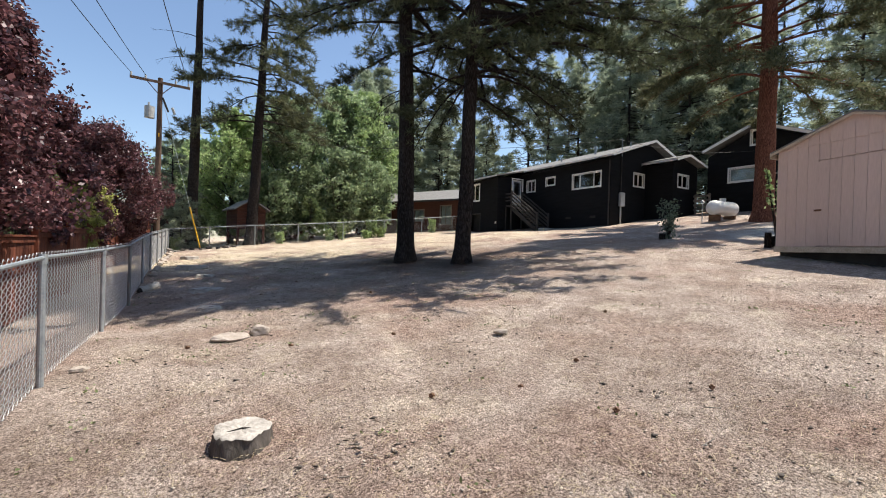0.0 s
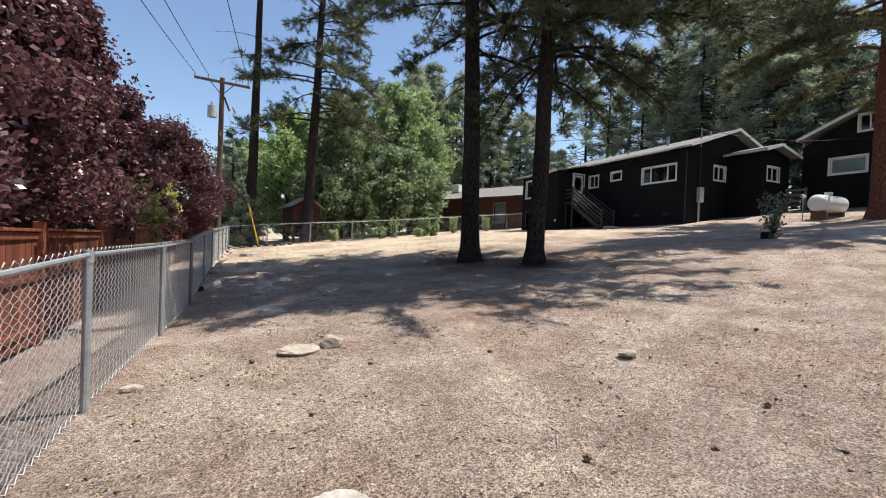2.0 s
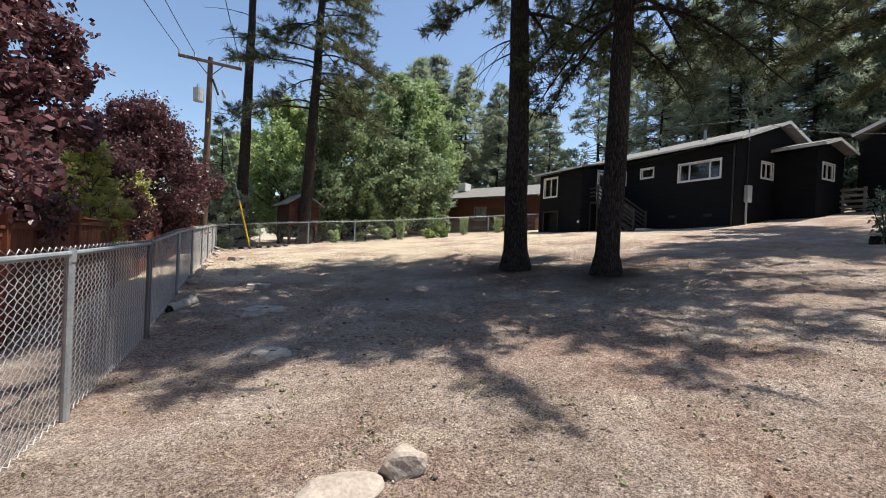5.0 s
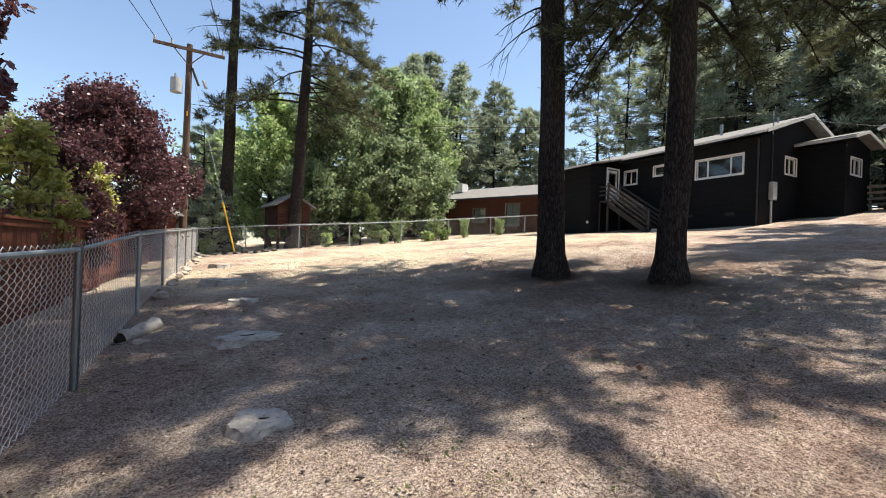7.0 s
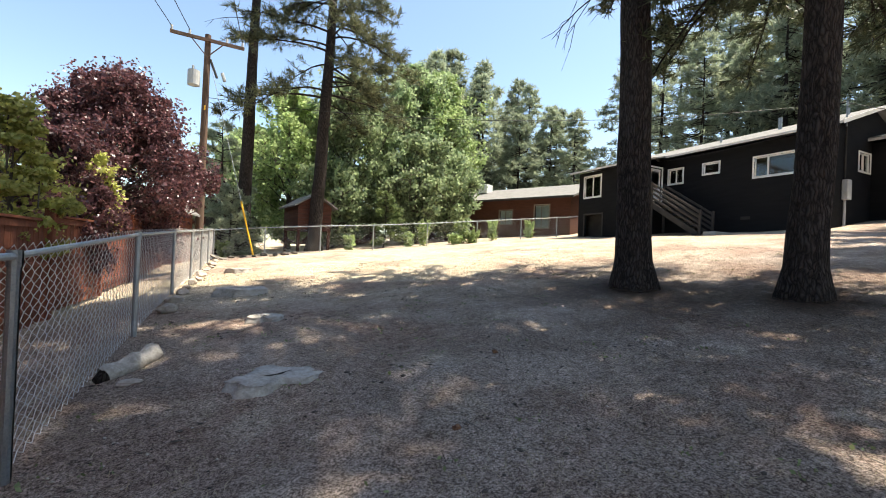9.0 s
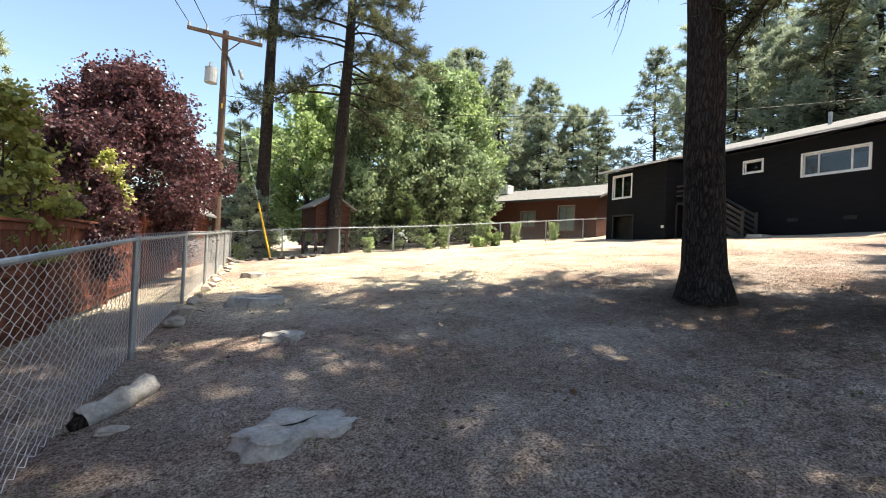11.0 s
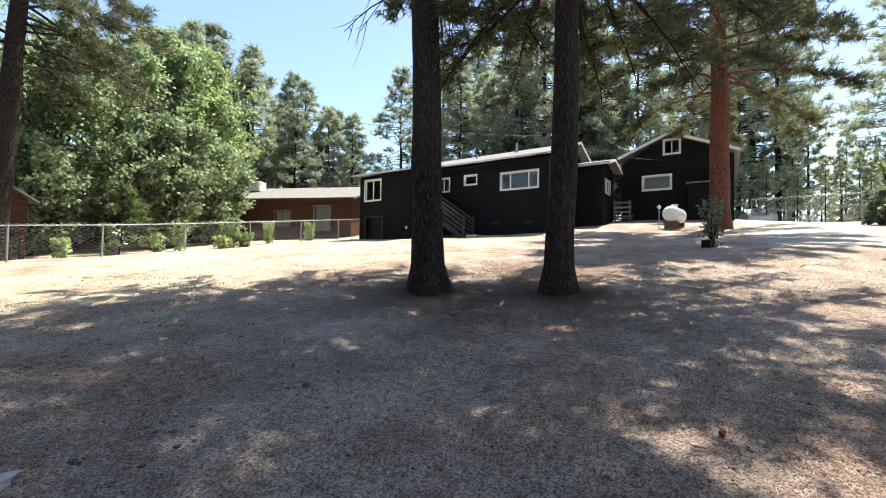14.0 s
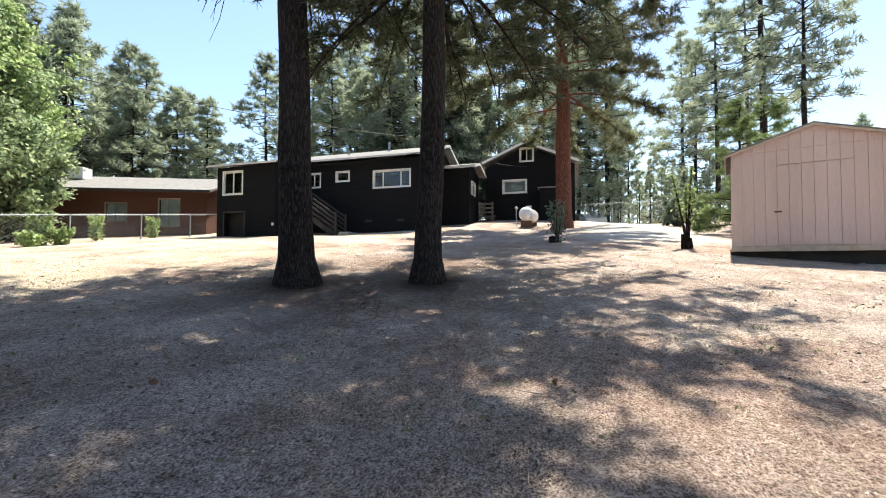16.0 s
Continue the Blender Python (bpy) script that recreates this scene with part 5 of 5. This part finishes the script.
# stumps and stones
def stump(x, y, rad, h, seed, label, jag=0.12, spread=(1, 1), rz=0.0):
    r = np.random.default_rng(abs(seed))
    z = float(gz(x, y))
    s = thing("tree_stump", (x, y, z), label, "stump", "cut stumps in the yard")
    n = 40
    a = np.linspace(0, 2 * math.pi, n, endpoint=False)
    wob = 1 + jag * (0.6 * np.sin(3 * a + seed) + 0.5 * np.sin(5 * a + 2 * seed) + 0.3 * np.sin(9 * a)) + r.normal(0, jag * 0.12, n)

    def ring(k, zz):
        p = np.stack([np.cos(a) * wob * rad * k * spread[0], np.sin(a) * wob * rad * k * spread[1], np.full(n, 0.0)], 1)
        c, q = math.cos(rz), math.sin(rz)
        p = p @ np.array([[c, q, 0], [-q, c, 0], [0, 0, 1]])
        p += np.array([x, y, 0])
        p[:, 2] = (gz(p[:, 0], p[:, 1]) if zz < 0 else z) + zz
        return p

    def loft(rings):
        v = np.concatenate(rings)
        m = len(rings)
        i, j = np.meshgrid(np.arange(m - 1), np.arange(n), indexing="ij")
        k = (j + 1) % n
        return v, np.stack([i * n + j, i * n + k, (i + 1) * n + k, (i + 1) * n + j], -1).reshape(-1, 4)

    side = [ring(1.18, -0.05), ring(1.06, h * 0.3), ring(1.0, h * 0.7), ring(1.0, h)]
    for p in side[1:]:
        p += r.normal(0, 0.008, p.shape)
    solid("bark", *loft(side), BARK if seed < 0 else BARK_GREY if seed == 1 else STUMP_TOP, s)
    tops = [side[-1], ring(0.93, h + 0.012), ring(0.7, h + 0.006), ring(0.4, h + 0.01), ring(0.12, h - 0.005), ring(0.005, h - 0.005)]
    for p in tops[1:]:
        p[:, 2] += r.normal(0, 0.005, n)
    solid("cut_face", *loft(tops), BARK if seed < 0 else STUMP_TOP, s)
    crack = bmesh.new()
    for k in range(2):
        b = r.uniform(0, 6.28)
        beam(crack, (x, y, z + h + 0.004), (x + math.cos(b) * rad * 0.7, y + math.sin(b) * rad * 0.5, z + h + 0.002), 0.004, 0.012)
    part("crack", crack, DARK, s)


stump(0.11, 3.07, 0.185, 0.10, 1, "weathered grey sawn tree stump", 0.05)
stump(0.16, 9.0, 0.20, 0.05, 2, "low grey sawn tree stump with ragged edge", 0.16)
stump(0.22, 11.42, 0.28, 0.05, 3, "pale flat tree stump with spreading roots", 0.30, (1.25, 0.8), 0.25)
stump(0.27, 13.75, 0.20, 0.05, 4, "pale flat tree stump", 0.2, (1.15, 0.8))
stump(0.02, 16.4, 0.36, 0.10, 5, "grey sawn tree stump with bark", 0.2, (1.2, 0.8))
stump(-0.05, 21.0, 0.28, 0.1, 6, "pale broken tree stump", 0.25, (1, 0.8))


def stone(x, y, sx, sy, sz, seed, label, rz=0.0, material=None, sink=0.25):
    r = np.random.default_rng(seed)
    bm = bmesh.new()
    bmesh.ops.create_icosphere(bm, subdivisions=3, radius=1)
    planes = [(Vector(v).normalized(), r.uniform(0.66, 0.95)) for v in unit(r, 14)]
    for v in bm.verts:
        for nrm, d in planes:
            e = v.co.dot(nrm) - d
            if e > 0:
                v.co -= nrm * e
        v.co += v.co * noise.noise(v.co * 2.5 + Vector((seed, 0, 0))) * 0.12
        v.co = Vector((v.co.x * sx, v.co.y * sy, v.co.z * sz))
    z = float(gz(x, y))
    bm.transform(pose(x, y, z + sz * (1 - 2 * sink), 0, 0, rz))
    me = bpy.data.meshes.new("stone")
    bm.to_mesh(me)
    bm.free()
    me.materials.append(material or ROCK)
    tagged(new("stone", me), label, "stone", "loose stones in the yard")


stone(0.66, 6.15, 0.15, 0.11, 0.10, 1, "pale rounded stone lying on the dirt")
stone(0.28, 6.08, 0.25, 0.17, 0.07, 2, "flat pale slab of stone in the dirt", 10)
stone(3.40, 4.28, 0.12, 0.075, 0.05, 3, "flat tan stone lying on the dirt", -30)
stone(-1.18, 5.62, 0.10, 0.07, 0.04, 4, "small tan stone beside the fence", 20)
stone(-0.93, 11.95, 0.12, 0.07, 0.03, 7, "small flat stone beside the fence")


def fallen_log(p, q, r0, r1, seed, label):
    """A weathered log on the ground, knobbly, with a dark hollow at its near end."""
    r = np.random.default_rng(seed)
    t = np.linspace(0, 1, 18)[:, None]
    line = np.array([[*p, 0.0]]) + (np.array([[*q, 0.0]]) - np.array([[*p, 0.0]])) * t
    line[:, :2] += np.cumsum(r.normal(0, 0.006, (18, 2)), 0)
    rad = (r0 + (r1 - r0) * t[:, 0]) * (1 + 0.10 * np.sin(t[:, 0] * 15 + 1)) * np.interp(t[:, 0], (0, 0.05, 0.9, 1), (0.85, 1, 1, 0.55))
    line[:, 2] = gz(line[:, 0], line[:, 1]) + rad * 0.72
    log = thing("fallen_log", tuple(line[0]), label, "log")
    solid("log_body", *rough_trunk(r, line, rad, 18, 0.11), STUMP_TOP, log)
    d = Vector(line[0] - line[1]).normalized()
    c = Vector(line[0])
    # solid dark cap stands for the shade inside the hollow
    bm = bmesh.new()
    bmesh.ops.create_cone(bm, cap_ends=True, segments=14, radius1=rad[0] * 0.95, radius2=rad[0] * 0.5, depth=0.10)
    bm.transform(Matrix.Translation(c + d * 0.02) @ d.to_track_quat("Z", "Y").to_matrix().to_4x4())
    part("hollow_end", bm, BARK, log, "dark hollow end of the log")
    e = Vector(line[-1])
    bm = bmesh.new()
    bmesh.ops.create_icosphere(bm, subdivisions=2, radius=rad[-1] * 1.04)
    bm.transform(Matrix.Translation(e))
    part("worn_end", bm, STUMP_TOP, log)


fallen_log((-1.14, 12.12), (-0.84, 12.70), 0.075, 0.085, 31, "pale grey weathered log lying against the fence")
rs = random.Random(8)
for k in range(14):
    y = 15.2 + k * 0.9
    stone(fx(y) + 0.18 + rs.uniform(-0.05, 0.1), y, rs.uniform(0.08, 0.16), rs.uniform(0.12, 0.28), rs.uniform(0.05, 0.11), 20 + k, "pale stone along the foot of the fence", rs.uniform(-20, 20))
for k in range(9):
    x = -1.2 + k * 0.42
    stone(x, 27.2 + rs.uniform(-0.2, 0.2), rs.uniform(0.1, 0.22), rs.uniform(0.08, 0.15), rs.uniform(0.05, 0.1), 50 + k, "dark stone along the back fence", rs.uniform(0, 90), BARK_GREY)

# shrubs and saplings
def multi_stem(name, x, y, h, spread, n, leaf, n_leaves, size, seed, label, stem=0.03, low=0.3):
    """Several thin stems from one foot, with leaves round their upper parts."""
    r = np.random.default_rng(seed)
    z = float(gz(x, y)) - 0.05
    t = thing(name, (x, y, z), label, "shrub")
    wood_, pts = [], []
    for k in range(n):
        az = 2 * math.pi * k / n + r.uniform(-0.4, 0.4)
        hh = h * r.uniform(0.7, 1.0)
        p = limb_line((x, y, z), az, spread * r.uniform(0.4, 1.0), 0, 0, 7, r)
        p[:, 2] = z + np.linspace(0, 1, 7) ** 0.85 * hh
        wood_.append(tube(p, np.linspace(stem, stem * 0.25, 7), 5))
        m = n_leaves // n
        q = r.uniform(low, 1.02, m)
        c = np.stack([np.interp(q, np.linspace(0, 1, 7), p[:, a]) for a in range(3)], 1)
        pts.append(c + r.normal(0, 1, (m, 3)) * spread * 0.22 * (1.25 - q[:, None]))
    tagged(solid("stemwork", *joined(wood_), BARK, t, smooth=True), kind="stuff")
    solid("foliage", *leaves(r, np.concatenate(pts), size), leaf, t)
    return t


multi_stem("shrub", 14.61, 8.57, 1.5, 0.5, 9, LEAF_GREY, 700, 0.06, 1, "small dark green shrub growing round an old stump", 0.02, 0.05)
stump(14.46, 8.72, 0.10, 0.2, -9, "short dark stump among shoots", 0.3)
stump(13.53, 4.93, 0.10, 0.3, -10, "dark rotting stump with new shoots", 0.3)
stump(13.38, 5.06, 0.06, 0.42, -11, "dark rotting stump with new shoots", 0.3)
multi_stem("shrub", 13.58, 4.91, 2.4, 0.4, 4, LEAF_LIGHT, 420, 0.075, 2, "dark bare shoots with light green leaves on a stump", 0.045, 0.45)
broadleaf("bush", 25.15, 2.76, 1.6, 1.0, 0.05, 70, "grey-green rounded bush by the driveway", LEAF_GREY, 3500, 0.10, 0.15, 14, category="shrub")
broadleaf("bush", 23.50, 2.24, 1.5, 0.8, 0.05, 71, "light green bush by the driveway fence", LEAF_LIGHT, 2500, 0.10, 0.15, 12, category="shrub")
pine("young_pine", 19.91, 1.51, 5.6, 0.09, 0.5, 1.7, 72, "young light green pine near the shed", needle=NEEDLE_YOUNG, limbs=40, shoots=16, count=12, size=0.26, width=0.014, droop=0.1, sub=0.5)
pine("young_pine", 24.98, -1.29, 6.5, 0.10, 0.6, 2.0, 73, "young light green pine behind the shed", needle=NEEDLE_YOUNG, limbs=40, shoots=16, count=12, size=0.28, width=0.016, droop=0.1, sub=0.5)
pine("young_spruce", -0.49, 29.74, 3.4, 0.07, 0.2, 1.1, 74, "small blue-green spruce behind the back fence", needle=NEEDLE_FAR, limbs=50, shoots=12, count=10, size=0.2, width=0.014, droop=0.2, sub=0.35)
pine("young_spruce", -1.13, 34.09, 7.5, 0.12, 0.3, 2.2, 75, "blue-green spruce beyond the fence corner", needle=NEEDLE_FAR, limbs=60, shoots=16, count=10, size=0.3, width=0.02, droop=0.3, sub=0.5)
pine("sapling", 7.18, 30.19, 3.2, 0.04, 0.3, 0.9, 76, "light green sapling behind the back fence", needle=NEEDLE_YOUNG, limbs=34, shoots=9, count=12, size=0.2, width=0.02, droop=0.1, sub=0.3)
for k, (x, y, h) in enumerate(((9.22, 29.29, 1.5), (11.25, 28.59, 1.5), (11.75, 28.19, 0.9), (10.73, 28.29, 0.7), (14.13, 29.83, 1.4), (5.13, 29.57, 0.8), (17.10, 30.05, 1.2), (8.40, 29.49, 0.9), (-0.70, 29.23, 0.8))):
    multi_stem("tall_weeds", x, y, h, 0.45, 7, LEAF_LIGHT, 700, 0.11, 100 + k, "tall green weeds along the back fence", 0.012, 0.1)

# playhouse on a pine, red tool shed, brown barn
def cabin(name, x, y, w, d, h, ridge, rz, wall, label, lift=0.0, category="shed"):
    z = float(gz(x, y)) + lift
    c = thing(name, (x, y, z), label, category, rz=rz)
    n = max(4, int(h / 0.2))
    for k in range(n):
        a, b = h * k / n, h * (k + 1) / n - 0.012
        bm = boxed((-w / 2, -d / 2, a), (w / 2, d / 2, b))
        part("wall_board", bm, wall, c, local=True)
    for s in (-1, 1):
        pts = [(-w / 2 - 0.25, s * (d / 2 + 0.25), h - 0.02), (-w / 2 - 0.25, 0, ridge), (-w / 2 - 0.25, 0, ridge - 0.08), (-w / 2 - 0.25, s * (d / 2 + 0.25), h - 0.10)]
        part("roof", prism(bmesh.new(), pts, (0, 0, 0), (w + 0.5, 0, 0)), SHINGLE, c, local=True)
    part("gable", prism(bmesh.new(), [(-w / 2, -d / 2, h), (-w / 2, d / 2, h), (-w / 2, 0, ridge - 0.1)], (0, 0, 0), (w, 0, 0)), wall, c, local=True)
    # flat dark plate on the wall stands for the shaded opening
    part("doorway", boxed((-w / 2 - 0.02, -0.3, 0.05), (-w / 2 - 0.004, 0.3, h - 0.25)), DARK, c, local=True)
    if lift:
        for sx in (-1, 1):
            for sy in (-1, 1):
                part("leg", boxed((sx * w * 0.45 - 0.07, sy * d * 0.45 - 0.07, -lift - 0.2), (sx * w * 0.45 + 0.07, sy * d * 0.45 + 0.07, 0)), wall, c, local=True)
    return c


cabin("playhouse", 3.28, 31.99, 2.6, 1.8, 1.3, 2.0, 100, BROWN, "small brown wooden playhouse on legs behind the pine", 1.1, "playhouse")
cabin("tool_shed", -2.98, 27.49, 2.0, 1.8, 2.1, 2.9, 80, REDWOOD, "small red wooden tool shed with grey gable roof")
cabin("barn", 57.15, -3.32, 4.2, 4.2, 2.0, 3.4, 10, BARNWOOD, "old brown barn among the pines beyond the gate", category="barn")
cabin("cabin", -1.90, 43.70, 6, 5, 2.6, 3.8, 90, BROWN, "dark brown cabin under the trees beyond the fence", category="house")
cabin("cabin", 6.80, 44.77, 9, 6, 2.6, 4.0, 95, BROWN, "dark brown cabin under the trees beyond the fence", category="house")
for k in range(4):
    p = thing("lumber_board", (-1.0 + 0.12 * k, 27.1 + 0.05 * k, float(gz(-1, 27)) + 0.05), "weathered board leaning in the fence corner", "board", "boards in the fence corner")
    part("plank", beam(bmesh.new(), (-1.65 + 0.1 * k, 27.8, float(gz(-1.6, 27.8)) + 0.5 - 0.1 * k), (-0.75 + 0.15 * k, 26.6 - 0.1 * k, float(gz(-0.7, 26.6)) + 0.02), 0.12, 0.03), LUMBER, p)

# silver car beyond the garage
cz = float(gz(40, 6.5))
car = thing("parked_car", (40, 6.5, cz), "silver car parked beyond the chain-link gate", "car", rz=8)
SILVER = mat("silver_car_paint", (0.42, 0.43, 0.45), (0.5, 0.51, 0.53), 1, 0.3, 0.0, 60, metal=0.5)
RUBBER = mat("black_rubber", (0.015, 0.015, 0.015), (0.03, 0.03, 0.03), 9, 0.8, 0.1)
prof = [(-2.2, 0.35), (-2.2, 0.75), (-1.9, 0.92), (-1.1, 1.0), (-0.5, 1.42), (0.9, 1.45), (1.6, 1.05), (2.15, 0.98), (2.25, 0.6), (2.2, 0.35)]
part("body", prism(bmesh.new(), [(x, -0.85, z) for x, z in prof], (0, 0, 0), (0, 1.7, 0)), SILVER, car, local=True)
for s in (-1, 1):
    part("side_window", prism(bmesh.new(), [(-0.95, s * 0.852, 1.02), (-0.45, s * 0.852, 1.36), (0.85, s * 0.852, 1.38), (1.35, s * 0.852, 1.06)], (0, 0, 0), (0, s * 0.01, 0)), GLASS, car, local=True)
    for x in (-1.4, 1.4):
        wheel = local_rod("wheel", car, (x, s * 0.70, 0.32), (x, s * 0.88, 0.32), 0.32, RUBBER, sides=18)
        local_rod("rim", car, (x, s * 0.86, 0.32), (x, s * 0.89, 0.32), 0.19, ZINC, sides=14).parent = wheel

# ---- litter on the ground ----
r = np.random.default_rng(77)


def scatter(n, near):
    """Places on the yard, thicker towards the walked line."""
    x = r.uniform(-1.2, 13, n * 2)
    y = r.uniform(0.3, 21, n * 2)
    keep = r.uniform(0, 1, n * 2) < near + (1 - near) * np.exp(-((x - 1.5) / 4.5) ** 2)
    x, y = x[keep][:n], y[keep][:n]
    return np.stack([x, y, gz(x, y)], 1)


p = scatter(80000, 0.3)
n = len(p)
a = r.uniform(0, 2 * math.pi, n)
L = 0.014 + 0.075 * r.uniform(0, 1, n) ** 2
d = np.stack([np.cos(a), np.sin(a), r.uniform(-0.1, 0.35, n)], 1)
s = np.stack([-np.sin(a), np.cos(a), np.zeros(n)], 1) * 0.0019
q = p + np.array([0, 0, 0.012])
v = np.stack([q - s, q + s, q + d * L[:, None] + s * 0.5, q + d * L[:, None] - s * 0.5], 1).reshape(-1, 3)
tagged(solid("dry_straw", v, np.arange(len(v)).reshape(-1, 4), STRAW), "dry straw and pine needles strewn on the dirt", "litter", kind="stuff")
# dark needle litter under the two pines, laid dense to deepen the shade too
n = 60000
a, d = r.uniform(0, 2 * math.pi, n), np.abs(r.normal(0, 2.6, n)) + 0.25
k = r.integers(0, 2, n)
x, y = np.where(k, 6.98, 6.10) + np.cos(a) * d, np.where(k, 10.56, 12.62) + np.sin(a) * d
q = np.stack([x, y, gz(x, y) + r.uniform(0.004, 0.024, n)], 1)
a, L = r.uniform(0, 2 * math.pi, n), r.uniform(0.05, 0.14, n)[:, None]
d = np.stack([np.cos(a), np.sin(a), r.uniform(-0.08, 0.16, n)], 1) * L
e = np.stack([-np.sin(a), np.cos(a), np.zeros(n)], 1) * 0.0034
v = np.stack([q - e, q + e, q + d + e * 0.5, q + d - e * 0.5], 1).reshape(-1, 3)
tagged(solid("fallen_needles", v, np.arange(len(v)).reshape(-1, 4), DUFF), "dark brown fallen pine needles under the trees", "litter", kind="stuff")
p = scatter(22000, 0.3)
o = np.array([[1, 0, 0], [-1, 0, 0], [0, 1, 0], [0, -1, 0], [0, 0, 1], [0, 0, -1]], float)
F = np.array([[0, 2, 4], [2, 1, 4], [1, 3, 4], [3, 0, 4], [2, 0, 5], [1, 2, 5], [3, 1, 5], [0, 3, 5]])
n = len(p)
sz = (0.004 + 0.012 * r.uniform(0, 1, n) ** 3)[:, None, None]
v = (p + np.array([0, 0, 0.006]))[:, None] + o[None] * sz * r.uniform(0.6, 1.4, (n, 6, 1)) * np.array([1, 1, 0.6])
f = (np.arange(n)[:, None, None] * 6 + F[None]).reshape(-1, 3)
tagged(solid("pebbles", v.reshape(-1, 3), f, CHIP, smooth=False), "small pebbles and wood chips on the dirt", "litter", kind="stuff")
p = scatter(9000, 0.4)
n = len(p)
sz = (0.006 + 0.016 * r.uniform(0, 1, n) ** 4)[:, None, None]
v = (p + np.array([0, 0, 0.006]))[:, None] + o[None] * sz * r.uniform(0.4, 1.6, (n, 6, 1)) * np.array([1.4, 0.8, 0.5])
f = (np.arange(n)[:, None, None] * 6 + F[None]).reshape(-1, 3)
tagged(solid("bark_chips", v.reshape(-1, 3), f, BARK_GREY), "dark bark chips scattered on the dirt", "litter", kind="stuff")
twigs = []
for k in scatter(160, 0.5):
    b, ln = r.uniform(0, 6.28), r.uniform(0.06, 0.28)
    e = k + np.array([math.cos(b) * ln, math.sin(b) * ln, 0])
    m_ = (k + e) / 2 + r.normal(0, 0.012, 3)
    q_ = np.array([k, m_, e])
    q_[:, 2] = gz(q_[:, 0], q_[:, 1]) + 0.012
    twigs.append(tube(q_, np.array([0.004, 0.004, 0.002]), 4))
tagged(solid("twigs", *joined(twigs), LUMBER), "thin dry twigs on the dirt", "litter", kind="stuff")
p = scatter(300, 0.4)
v = np.concatenate([leaves(r, p[k] + r.normal(0, 1, (9, 3)) * np.array([0.08, 0.08, 0.006]) + np.array([0, 0, 0.012]), 0.022)[0] for k in range(len(p))])
tagged(solid("low_weeds", v, np.arange(len(v)).reshape(-1, 4), GRASS), "small green weeds sprouting from the dirt", "weeds", kind="stuff")
for k, (x, y) in enumerate(((1.6, 3.0), (2.35, 2.7), (2.6, 1.9), (3.6, 1.7), (3.3, 2.9), (0.9, 5.3), (-0.2, 5.9), (2.2, 5.1), (5.2, 4.0), (1.2, 9.9), (2.2, 11.0), (3.1, 8.2))):
    c = tagged(new("pine_cone"), "brown pine cone lying on the dirt", "pine cone", "fallen pine cones")
    c.location = (x, y, float(gz(x, y)) + 0.02)
    homes[c] = Matrix.Translation(c.location)
    bm = bmesh.new()
    bmesh.ops.create_icosphere(bm, subdivisions=2, radius=0.022)
    for v in bm.verts:
        v.co *= 1 + 0.3 * math.sin(v.co.z * 400) * math.sin(math.atan2(v.co.y, v.co.x) * 7)
        v.co.x *= 1.4
    part("cone_body", bm, RUST, c, local=True)
